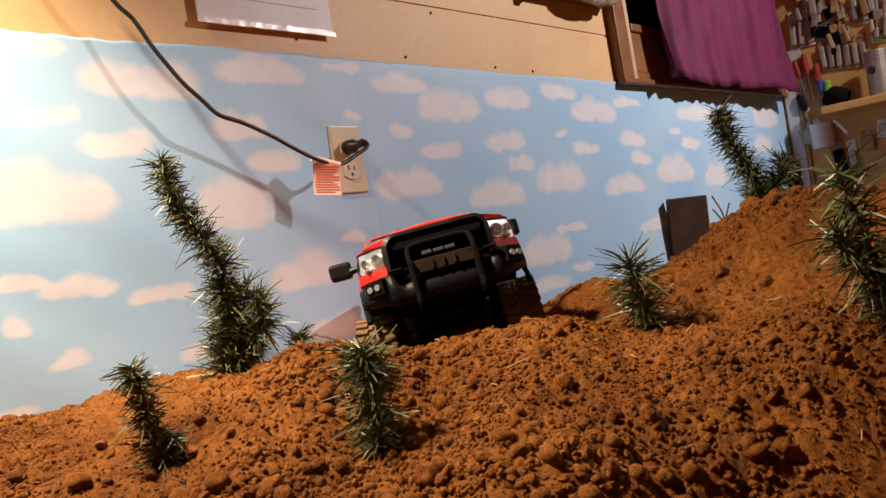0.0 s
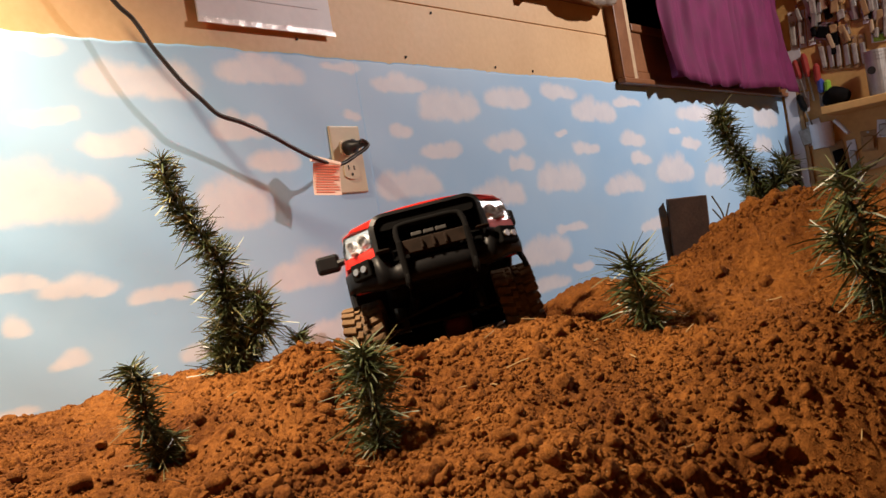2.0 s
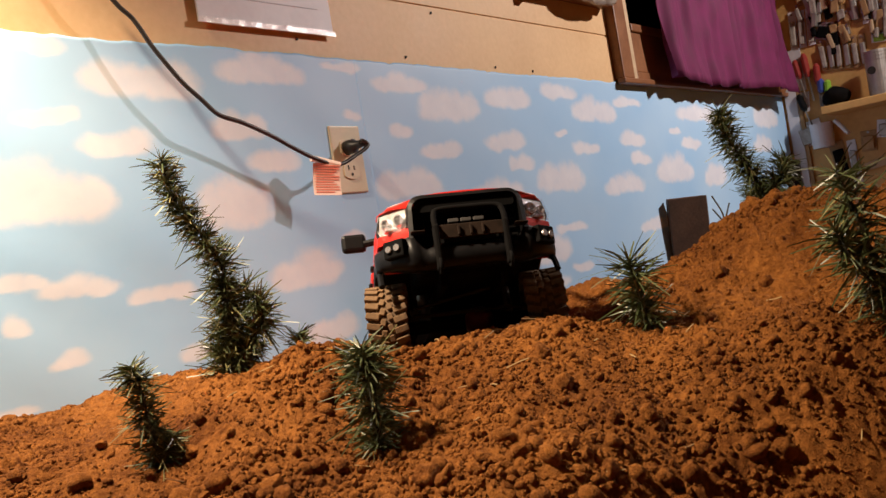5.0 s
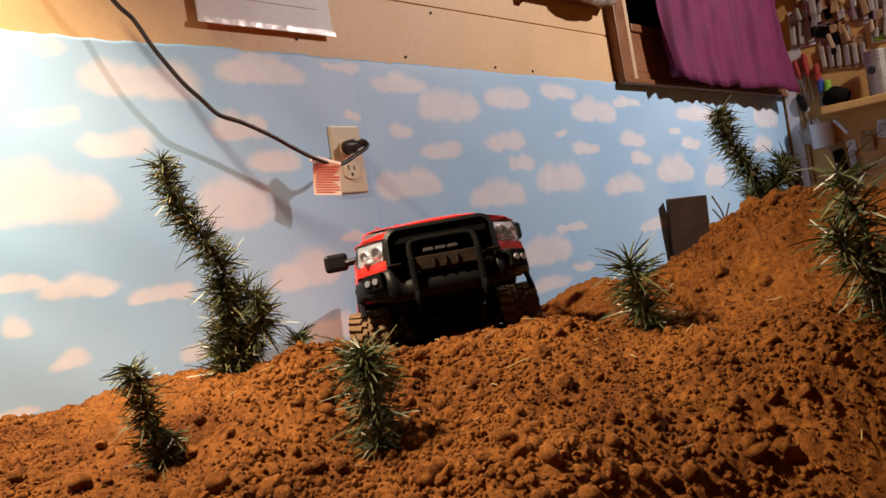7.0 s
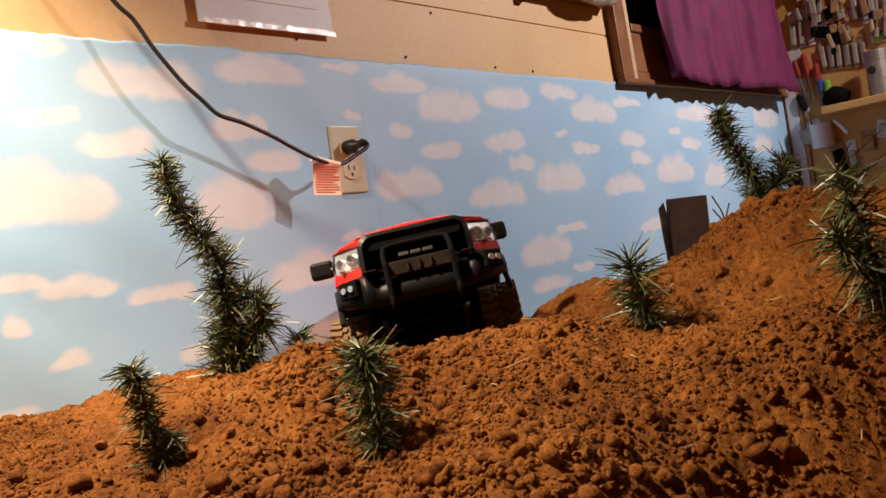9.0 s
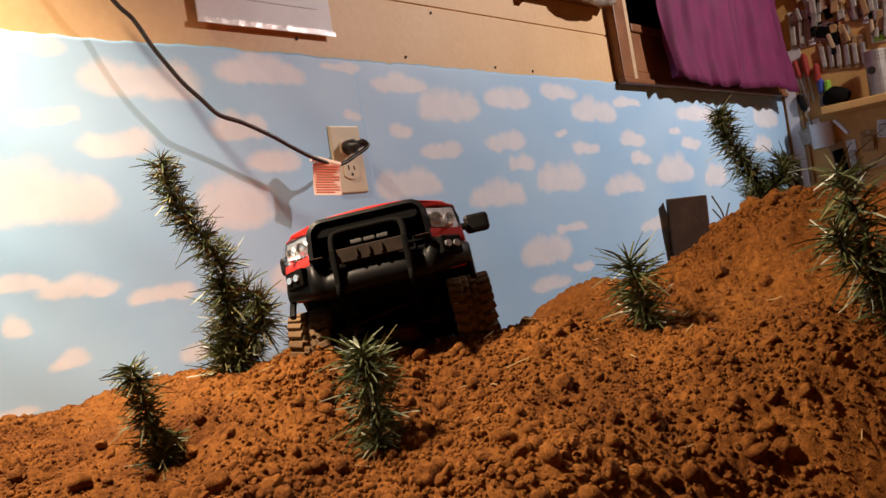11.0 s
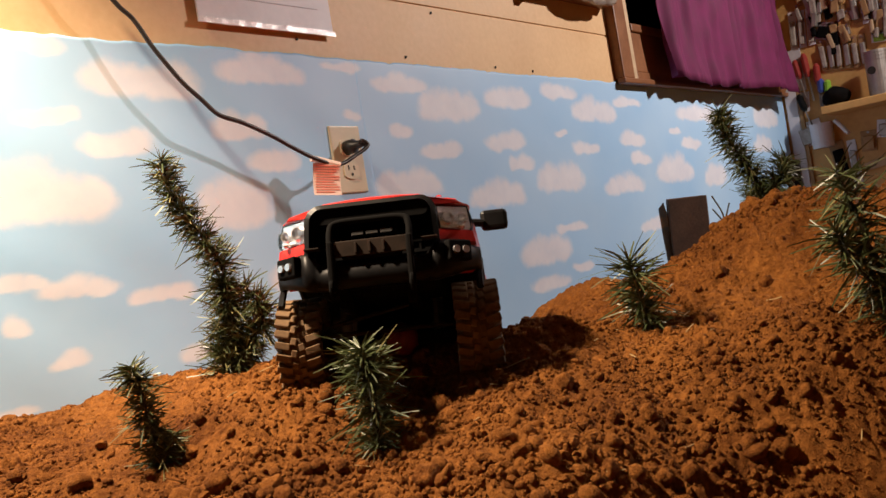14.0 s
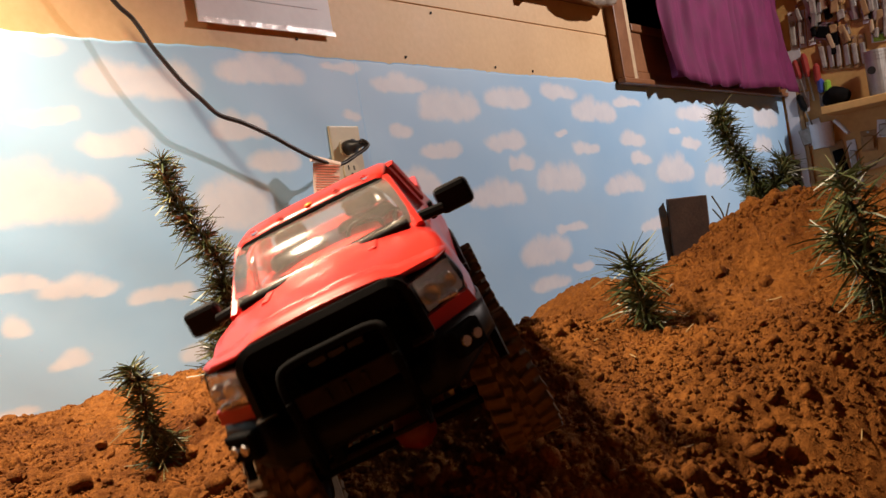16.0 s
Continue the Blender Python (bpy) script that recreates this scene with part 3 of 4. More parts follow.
# ---- on the plywood wall: shelf, packets and tools ----
def tool_wall():
    x = WALL_X
    tr = tagged(empty("corner_trim"), "white painted corner strip with a brown edge", "trim", kind="structure")
    part("strip", boxed((x - 0.012, 1.010, 0.10), (x - 0.001, 1.050, 0.675), 0.002), PAPER_WHITE, tr)
    part("strip", boxed((x - 0.012, 0.994, 0.10), (x - 0.001, 1.009, 0.675), 0.002), CARD_BROWN, tr)
    s = tagged(empty("tool_shelf"), "thick plywood shelf on the tool wall", "shelf")
    part("shelf_board", boxed((x - 0.16, -0.3, 0.548), (x - 0.001, 0.893, 0.574), 0.003), PEGWOOD, s)
    part("bracket", boxed((x - 0.12, 0.55, 0.40), (x - 0.001, 0.58, 0.548), 0.003), PEGWOOD, s)
    # a bare piston standing on the shelf
    p = tagged(empty("metal_piston", pose(x - 0.075, 0.718, 0.574)), "worn grey metal piston standing on the shelf", "piston")
    bm = bmesh.new()
    disc(bm, (0, 0, 0.075), (0, 0, 1), 0.038, 0.15, 28)
    part("barrel", bm, GREY_METAL, p, smooth=False)
    for z in (0.118, 0.130, 0.141):
        bm = bmesh.new()
        disc(bm, (0, 0, z), (0, 0, 1), 0.0388, 0.004, 28)
        part("ring", bm, STEEL, p)
    bm = bmesh.new()
    disc(bm, (-0.0365, 0.012, 0.085), (1, 0, 0), 0.013, 0.004, 18)
    part("pin_hole", bm, DARK_SLOT, p)
    bm = bmesh.new()
    made = bmesh.ops.create_icosphere(bm, subdivisions=3, radius=1, matrix=pose(x - 0.07, 0.862, 0.606) @ Matrix.Diagonal((0.05, 0.045, 0.034, 1)))
    for v in made["verts"]:
        v.co += 0.008 * noise.noise_vector(v.co * 25)
    tagged(part("black_pouch", bm, BLACK_MATT, smooth=True), "soft black pouch lying on the shelf", "pouch")
    rnd = random.Random(11)

    def packet(y, z, w, h, body, card, tilt=0.0, fat=0.012):
        k = tagged(empty("hanging_packet", pose(x - 0.002, y, z, tilt)), "small tool in a clear blister pack hung on the wall", "packet", group="packets on the tool wall")
        part("card", boxed((-0.003, -w / 2, -h / 2), (0, w / 2, h / 2), 0.001), card, k)
        bm = bmesh.new()
        box(bm, (-fat, -w * 0.36, -h * 0.42), (-0.003, w * 0.36, h * 0.25), 0.004)
        for v in bm.verts:
            v.co += 0.003 * noise.noise_vector(v.co * 60 + Vector((y * 9, z * 7, 0)))
        part("blister", bm, body, k)
        bm = bmesh.new()
        disc(bm, (-0.004, 0, h * 0.42), (1, 0, 0), 0.004, 0.003, 10)
        part("peg", bm, STEEL, k)

    for y, z in ((0.985, 0.875), (0.955, 0.872), (0.925, 0.872)):
        packet(y, z, 0.026, 0.13, BLISTER, PAPER_WHITE, 4)
    packet(0.885, 0.845, 0.05, 0.06, BLACK_MATT, GREY_METAL, 20)
    for i in range(6):
        packet(0.90 - i * 0.026, 0.765 - i * 0.004, 0.022, 0.11, GREY_METAL if i % 2 else BLISTER, CARD_BROWN, rnd.uniform(-4, 4))
    for i in range(4):
        packet(0.775 - i * 0.032, 0.90 - 0.01 * i, 0.028, 0.12, BLISTER if i % 2 else GREY_METAL, PAPER_WHITE if i % 2 else CARD_BROWN, rnd.uniform(-5, 5))
    for i in range(4):
        packet(0.86 - i * 0.04, 0.90 - 0.012 * i, 0.034, 0.05, (BLACK_MATT, BLISTER, STEEL, BLACK_MATT)[i], CARD_BROWN, rnd.uniform(-9, 9))
    for i in range(58):
        y, z = rnd.uniform(0.55, 0.99), rnd.uniform(0.79, 1.05)
        packet(y, z, rnd.uniform(0.018, 0.04), rnd.uniform(0.04, 0.11), rnd.choice((BLISTER, CARD_BROWN, GREY_METAL, CARD_BROWN, PALE_WOOD, BLACK_MATT)), rnd.choice((CARD_BROWN, PEGWOOD, CARD_BROWN)), rnd.uniform(-14, 14), rnd.uniform(0.008, 0.03))
    packet(0.715, 0.775, 0.05, 0.035, GREEN_PLASTIC, PAPER_WHITE, 5)
    packet(0.985, 0.505, 0.09, 0.085, BLISTER, PAPER_WHITE, -10, 0.02)
    for y, z, w, h, tilt in ((1.000, 0.735, 0.055, 0.15, 0), (0.995, 0.62, 0.05, 0.07, 6)):
        ob = part("paper_note", boxed((-0.0016, -w / 2, -h / 2), (0, w / 2, h / 2)), PAPER_WHITE)
        ob.matrix_basis = pose(x - 0.002, y, z, tilt)
        tagged(ob, "plain white paper note pinned to the wall", "note", group="notes on the tool wall")

    def driver(y, z, length, grip, tilt):
        k = tagged(empty("screwdriver", pose(x - 0.014, y, z, tilt)), "screwdriver with a plastic grip hung on the wall", "screwdriver", group="screwdrivers")
        bm = bmesh.new()
        tube(bm, [(0, 0, 0), (0, 0, length * 0.1), (0, 0, length * 0.42), (0, 0, length * 0.5)], 0.01, 10, radii=[0.006, 0.012, 0.012, 0.006])
        part("grip", bm, grip, k)
        bm = bmesh.new()
        tube(bm, [(0, 0, -length * 0.5), (0, 0, 0.001)], 0.0035, 8)
        part("blade", bm, STEEL, k)
        part("hook", boxed((0.0, -0.004, 0.0), (0.013, 0.004, 0.008)), STEEL, k)

    driver(0.985, 0.70, 0.14, RED_PLASTIC, -8)
    driver(0.957, 0.70, 0.17, RED_PLASTIC, -4)
    driver(0.928, 0.665, 0.15, RED_PLASTIC, 2)
    driver(0.922, 0.635, 0.10, BLUE_PLASTIC, 2)
    driver(0.985, 0.585, 0.13, BLACK_PLASTIC, -14)
    driver(0.90, 0.63, 0.09, GREEN_PLASTIC, 3)
    # a white pot and odd things below the shelf
    bm = bmesh.new()
    disc(bm, (x - 0.04, 0.935, 0.487), (0, 0, 1), 0.036, 0.085, 24, 0.038)
    tagged(part("white_pot", bm, PAPER_WHITE), "white plastic pot fixed below the shelf", "pot")
    bm = bmesh.new()
    tube(bm, [(x - 0.05, 0.885, 0.530), (x - 0.07, 0.842, 0.475)], 0.007, 10)
    tagged(part("glue_tube", bm, PAPER_WHITE), "thin white glue tube hanging below the shelf", "tube")
    ob = part("wood_strip", boxed((-0.012, -0.16, -0.014), (0.0, 0.16, 0.014), 0.002), PALE_WOOD)
    ob.matrix_basis = pose(x - 0.003, 0.665, 0.375, -8)
    tagged(ob, "pale bare wooden strip on the plywood wall", "strip")
    for i, (y, z, w, h) in enumerate(((0.90, 0.40, 0.05, 0.12), (0.855, 0.38, 0.03, 0.15), (0.80, 0.44, 0.05, 0.07), (0.74, 0.47, 0.06, 0.06))):
        packet(y, z, w, h, (BLACK_MATT, BLISTER, CARD_BROWN, GREY_METAL)[i], (CARD_BROWN, PAPER_WHITE)[i % 2], 6 * i - 8)


tool_wall()


# ---- tinsel trees ----
def ground_at(x, y):
    return float(soil_height(np.array([x]), np.array([y]))[0])


def tinsel_tree(base, stems, needles, length, label, seed, width=0.0008, pale=0.12, m=None):
    """A wire stem or several, wound with stiff flat needles. stems: paths, relative to the base, with the needles'
    reach at both ends. pale: the share of needles coloured as if lit.
    """
    rnd = random.Random(seed)
    t = tagged(empty("artificial_tree", pose(*base) if m is None else m), label, "tree", group="small artificial trees")
    green, light = ([], []), ([], [])
    total = 0.0
    paths = []
    for pts, r0, r1 in stems:
        path = smooth_path(pts, 6)
        run = sum((b - a).length for a, b in zip(path, path[1:]))
        paths.append((path, run, r0, r1))
        total += run
        bm = bmesh.new()
        tube(bm, path, 0.002, 6, radii=[0.0028 - 0.0018 * i / (len(path) - 1) for i in range(len(path))])
        part("stem", bm, WIRE_STEM, t)
    for path, run, r0, r1 in paths:
        for _ in range(int(needles * run / total)):
            s = rnd.random() * (len(path) - 1.001)
            i = int(s)
            a = path[i].lerp(path[i + 1], s - i)
            d = (path[i + 1] - path[i]).normalized()
            o = d.orthogonal().normalized()
            o.rotate(Matrix.Rotation(rnd.uniform(0, math.tau), 3, d))
            way = (o + d * rnd.uniform(-0.6, 1.0)).normalized()
            reach = length * (r0 + (r1 - r0) * s / (len(path) - 1)) * (rnd.uniform(0.5, 1.15) if rnd.random() < 0.93 else rnd.uniform(1.2, 1.7))
            sag = Vector((0, 0, -rnd.uniform(0, 0.22) * reach))
            w = way.cross(Vector((rnd.gauss(0, 1), rnd.gauss(0, 1), rnd.gauss(0, 1)))).normalized() * width * rnd.uniform(0.6, 1.2)
            # a random share takes the lit colour, whichever way it faces
            vs, fs = light if rnd.random() < pale else green
            n = len(vs)
            mid, tip = a + way * reach * 0.55 + sag * 0.3, a + way * reach + sag
            vs += [a - w, a + w, mid - w, mid + w, tip - w * 0.5, tip + w * 0.5]
            fs += [(n, n + 1, n + 3, n + 2), (n + 2, n + 3, n + 5, n + 4)]
    mesh_from("needles", *green, NEEDLE, t)
    if light[0]:
        mesh_from("lit_needles", *light, NEEDLE_LIT, t)
    return t


def trees():
    tinsel_tree((0.572, 0.826, ground_at(0.572, 0.826) - 0.006),
                [([(0, 0, 0), (0.004, -0.003, 0.05), (0.012, -0.012, 0.115), (-0.002, 0.0, 0.165), (-0.018, 0.014, 0.205), (-0.024, 0.018, 0.252)], 1.0, 0.75),
                 ([(0.002, -0.002, 0.0), (0.022, -0.022, 0.035), (0.036, -0.038, 0.062), (0.026, -0.026, 0.100)], 1.0, 0.8),
                 ([(0.012, -0.012, 0.01), (0.014, -0.012, 0.06), (0.010, -0.010, 0.11)], 1.0, 0.9)], 3400, 0.031,
                "tall leaning artificial green tinsel tree on the soil", 1, pale=0.30)
    tinsel_tree((0.632, 0.770, ground_at(0.632, 0.770) - 0.004), [([(0, 0, 0), (0.003, -0.003, 0.03)], 1.0, 0.8)], 150, 0.026, "tiny green tinsel sprig in the soil", 2)
    tinsel_tree((0.427, 0.734, ground_at(0.427, 0.734) - 0.005),
                [([(0, 0, 0), (-0.004, 0.004, 0.04), (-0.006, 0.006, 0.075), (-0.010, 0.010, 0.098)], 0.85, 0.75),
                 ([(0, 0, 0.005), (0.010, -0.012, 0.03)], 0.7, 0.6)], 850, 0.029, "small drooping artificial green tinsel tree on the soil", 3, pale=0.2)
    sparse = tinsel_tree((0.843, 0.445, ground_at(0.843, 0.445) - 0.006),
                         [([(0, 0, 0), (-0.006, 0.006, 0.04), (-0.010, 0.010, 0.085)], 0.55, 1.0)], 430, 0.046,
                         "sparse artificial green tree with long stiff needles", 4, width=0.0010, pale=0.08)
    tinsel_tree((1.168, 0.432, ground_at(1.168, 0.432) - 0.008),
                [([(0, 0, 0), (-0.002, 0.002, 0.05), (-0.018, 0.020, 0.10), (-0.023, 0.026, 0.142)], 1.0, 0.8),
                 ([(0, 0, 0.0), (0.016, -0.016, 0.028), (0.030, -0.034, 0.064)], 1.15, 1.0)], 1900, 0.028,
                "artificial green tinsel tree leaning on the hilltop", 5, pale=0.1)
    tinsel_tree((0.845, 0.212, ground_at(0.845, 0.212) - 0.01),
                [([(0, 0, 0), (-0.004, 0.004, 0.05), (-0.010, 0.012, 0.10), (-0.018, 0.022, 0.150)], 1.0, 0.9),
                 ([(0, 0, 0.02), (0.020, -0.020, 0.07), (0.034, -0.030, 0.13)], 1.0, 0.9),
                 ([(0, 0, 0.03), (-0.020, 0.022, 0.07), (-0.026, 0.030, 0.10)], 1.0, 0.8)], 1200, 0.036,
                "bushy dark artificial green tree on the soil slope", 6, width=0.0009, pale=0.025)
    t = tagged(empty("dry_twig", pose(1.165, 0.486, ground_at(1.165, 0.486) - 0.004)), "thin grey forked twig stuck in the hilltop", "twig")
    for path in ([(0, 0, 0), (0.002, -0.002, 0.03), (-0.006, 0.006, 0.058)], [(0.001, -0.001, 0.015), (0.010, -0.010, 0.045)], [(0.001, -0.001, 0.022), (-0.008, 0.007, 0.040)]):
        bm = bmesh.new()
        tube(bm, smooth_path(path, 4), 0.0011, 5)
        part("twig_branch", bm, WIRE_STEM, t)
    return tinsel_tree((0.548, 0.577, ground_at(0.548, 0.577) - 0.004),
                       [([(0, 0, 0), (0.001, -0.002, 0.04), (0.0, 0.0, 0.075), (-0.001, 0.001, 0.098)], 1.0, 0.95)], 850, 0.033,
                       "small artificial green tree in the truck's way", 7, pale=0.07)


RUN_OVER_TREE = trees()


# ---- clods on the soil ----
def clod_shape(sub):
    bm = bmesh.new()
    bmesh.ops.create_icosphere(bm, subdivisions=sub, radius=1)
    v = np.array([tuple(x.co) for x in bm.verts])
    bm.verts.index_update()
    f = np.array([[x.index for x in q.verts] for q in bm.faces])
    bm.free()
    return v, f


def crumbs():
    """Loose lumps strewn over the heap, too many to count."""
    rs = np.random.RandomState(4)
    for name, smooth, sub, count, lo, hi in (("soil_pebbles", True, 2, 2600, 0.0034, 0.0105), ("soil_crumbs", False, 1, 60000, 0.0011, 0.0046)):
        verts, faces, at = [], [], 0
        base, tri = clod_shape(sub)
        u, r = rs.uniform(0.58, 1.22, count), rs.uniform(-0.56, 0.62, count)
        keep = (np.abs(r) < 0.54 * u) & ((lattice(u, r, 0.10, 3) * 0.9 + rs.uniform(-1, 1, count) > -0.35) | (rs.rand(count) < 0.25))
        u, r = u[keep], r[keep]
        x, y = u * AHEAD[0] + r * ASIDE[0], u * AHEAD[1] + r * ASIDE[1]
        inside = y < 1.04
        x, y, u, r = x[inside], y[inside], u[inside], r[inside]
        z = soil_height(x, y)
        s = lo + (hi - lo) * rs.rand(len(x)) ** 2.4
        s *= np.clip(0.85 + 0.6 * lattice(u, r, 0.11, 6), 0.45, 1.4)
        s *= np.where((r > 0.1) | (u > 0.9), 0.8, 1.0) * np.where((r < -0.2) & (u > 0.85), 0.55, 1.0)
        for k in range(len(x)):
            shape = base * (1 + 0.5 * (rs.rand(len(base), 1) - 0.5) * (0.5 if smooth else 1.0)) * rs.uniform(0.6, 1.25, 3)
            q = np.linalg.qr(rs.normal(size=(3, 3)))[0]
            if np.linalg.det(q) < 0:
                q[0] = -q[0]
            verts.append(shape @ q.T * s[k] + (x[k], y[k], z[k] + 0.25 * s[k]))
            faces.append(tri + at)
            at += len(base)
        ob = mesh_from(name, np.concatenate(verts).tolist(), np.concatenate(faces).tolist(), SOIL, smooth=smooth)
        tagged(ob, "loose brown soil crumbs and clods strewn over the heap", "soil", kind="stuff")


crumbs()


def big_clods():
    rs = np.random.RandomState(9)
    base, tri = clod_shape(3)
    for u, r, s in [(0.921, 0.259, 0.0102), (0.825, -0.026, 0.0079), (0.759, -0.190, 0.0084), (0.793, -0.358, 0.0099), (0.701, -0.042, 0.0109), (0.851, 0.078, 0.0082), (0.817, 0.042, 0.0072), (1.006, 0.308, 0.0082), (0.970, 0.346, 0.0072), (0.775, 0.023, 0.0063), (0.785, -0.288, 0.0075), (0.875, -0.045, 0.0071), (0.901, -0.160, 0.0080), (0.675, 0.099, 0.0085), (0.739, 0.148, 0.0071), (0.899, 0.214, 0.0066), (0.805, 0.280, 0.0071), (0.801, 0.089, 0.0083), (0.717, -0.170, 0.0106), (0.713, 0.246, 0.0089), (0.909, -0.067, 0.0054), (0.799, -0.254, 0.0065), (0.849, -0.356, 0.0063), (0.763, 0.320, 0.0068), (0.851, -0.112, 0.0057), (0.897, 0.114, 0.0053), (0.920, 0.017, 0.0048), (0.857, -0.448, 0.0095), (0.745, 0.220, 0.0055)]:
        x, y = u * AHEAD[0] + r * ASIDE[0], u * AHEAD[1] + r * ASIDE[1]
        shape = []
        off = Vector(rs.uniform(-50, 50, 3))
        for v in base:
            p = Vector(v)
            shape.append(p * (1 + 0.42 * noise.noise(p * 1.3 + off) + 0.15 * noise.noise(p * 3.5 + off)))
        shape = np.array(shape) * rs.uniform(0.75, 1.2, 3) * s
        ob = mesh_from("soil_clod", shape.tolist(), tri.tolist(), SOIL, smooth=True)
        ob.matrix_basis = pose(x, y, ground_at(x, y) + 0.25 * s, *rs.uniform(0, 360, 3))
        tagged(ob, "rounded brown soil clod lying on the slope", "clod", group="large clods")


big_clods()


def straws():
    """Dry straw bits strewn over the soil."""
    rnd = random.Random(21)
    for _ in range(46):
        u, r = rnd.uniform(0.66, 1.02), rnd.uniform(-0.42, 0.44)
        x, y = u * AHEAD[0] + r * ASIDE[0], u * AHEAD[1] + r * ASIDE[1]
        if y > 1.03:
            continue
        half = rnd.uniform(0.004, 0.013)
        bm = bmesh.new()
        tube(bm, smooth_path([(-half, 0, 0), (0, rnd.uniform(-0.001, 0.001), rnd.uniform(0, 0.002)), (half, 0, rnd.uniform(-0.001, 0.003))], 3), 0.0006, 5)
        ob = part("straw", bm, STRAW)
        ob.matrix_basis = pose(x, y, ground_at(x, y) + 0.0022, rnd.uniform(-15, 15), rnd.uniform(-20, 20), rnd.uniform(0, 360))
        tagged(ob, "thin dry straw bit lying on the soil", "straw", group="straw bits")


STRAW = mat("dry_straw", (0.30, 0.20, 0.08), (0.50, 0.36, 0.17), 0.6, scale=60)
straws()


# ---- the model truck: origin on the ground under the front axle, x forward, y to its left ----
K = 0.93
STEEL_DARK = mat("dark_brown_steel", (0.014, 0.009, 0.006), (0.030, 0.018, 0.012), 0.65, shine=0.12, scale=50, fine=200)
WHEELS = []


def kpart(name, bm, material, parent, label="", smooth=False):
    bmesh.ops.scale(bm, vec=(K, K, K), verts=bm.verts)
    return part(name, bm, material, parent, label, smooth)


def smoothstep(a, b, x):
    s = min(1, max(0, (x - a) / (b - a)))
    return s * s * (3 - 2 * s)


def loft(sections, close=True):
    """Skin through equal rows of points; the ends are capped."""
    bm = bmesh.new()
    rows = [[bm.verts.new(p) for p in s] for s in sections]
    n = len(rows[0])
    for a, b in zip(rows, rows[1:]):
        for i in range(n if close else n - 1):
            bm.faces.new((a[i], a[(i + 1) % n], b[(i + 1) % n], b[i]))
    if close:
        bm.faces.new(rows[0][::-1])
        bm.faces.new(rows[-1])
    bmesh.ops.recalc_face_normals(bm, faces=bm.faces)
    return bm


def body_shell():
    """Hood, wings, doors and bed sides in one skin, with arches over the wheels."""
    sections = []
    for i in range(76):
        x = 0.061 - 0.465 * i / 75
        nose = smoothstep(0.088, 0.045, x)
        w = 0.084 + 0.016 * nose
        for ax in (0.0, -0.335):
            w += 0.006 * math.exp(-((x - ax) / 0.05) ** 2)
        arch = 0.094
        for ax in (0.0, -0.335):
            d = 0.072 ** 2 - (x - ax) ** 2
            if d > 0:
                arch = max(arch, 0.062 + math.sqrt(d))
        if x > 0.052:
            arch = max(arch, 0.146)
        top = 0.1995 + 0.0045 * smoothstep(0.085, -0.055, x)
        shoulder = 0.186 + 0.010 * smoothstep(0.085, -0.02, x)
        crown = 0.003 * smoothstep(0.085, 0.03, x)
        half = [(w - 0.004, arch), (w, arch + 0.004), (w + 0.001, max(arch + 0.008, 0.150)), (w - 0.002, max(arch + 0.012, 0.172)), (w - 0.008, shoulder - 0.004),
                (w - 0.020, shoulder + 0.002), (0.062, shoulder + 0.005), (0.050, top - 0.001), (0.025, top + crown)]
        ring = [(x, -y, z) for y, z in half] + [(x, 0, top + crown)] + [(x, y, z) for y, z in reversed(half)]
        sections.append(ring)
    return loft(sections)


def hood_lip():
    """The front edge of the hood over the grille and headlights."""
    rows = []
    for i in range(9):
        x = 0.0904 - 0.0319 * i / 8
        f = smoothstep(0.0912, 0.074, x)
        top = 0.1955 + 0.0050 * f
        half = [(0.100 * (0.90 + 0.10 * f), 0.1850), (0.101 * (0.90 + 0.10 * f), 0.1868), (0.088, 0.1890 * 1.0 + 0.001 * f), (0.064, 0.1905 + 0.0030 * f), (0.050, top - 0.0012), (0.025, top + 0.0005)]
        cut = lambda y, xx: xx - 0.62 * max(0, y - 0.062)
        rows.append([(cut(y, x), -y, z) for y, z in half] + [(x, 0, top + 0.0012)] + [(cut(y, x), y, z) for y, z in reversed(half)])
    return loft(rows)


def darken_below(ob, material, limit=-0.3):
    """Gives the faces that look down a second material, as the shell is bare inside."""
    ob.data.materials.append(material)
    for p in ob.data.polygons:
        if p.normal.z < limit or (len(p.vertices) > 4 and p.normal.x > 0.5):
            p.material_index = 1


def glazed(corners, inset=0.0):
    bm = bmesh.new()
    vs = [bm.verts.new(c) for c in corners]
    bm.faces.new(vs)
    return bm


def bar_between(points, w, sides=6):
    bm = bmesh.new()
    tube(bm, points, w, sides)
    return bm


def rounded(half_w, lo, hi, r, n=5, taper=0.0):
    """A rounded rectangle's outline in y and z."""
    out = []
    for cy, cz, a0 in ((half_w - r, hi - r, 0), (-half_w + r, hi - r, 90), (-half_w + r, lo + r, 180), (half_w - r, lo + r, 270)):
        for i in range(n + 1):
            a = radians(a0 + 90 * i / n)
            y, z = cy + r * math.cos(a), cz + r * math.sin(a)
            out.append((y * (1 + taper * (z - lo) / (hi - lo)), z))
    return out


def slab(outline, x0, x1, lean=0.0):
    """A slab across the truck from an outline in y and z, between x0 and x1, leaning back with height."""
    z0 = min(z for _, z in outline)
    return loft([[(x - lean * (z - z0), y, z) for y, z in outline] for x in (x0, x1)])


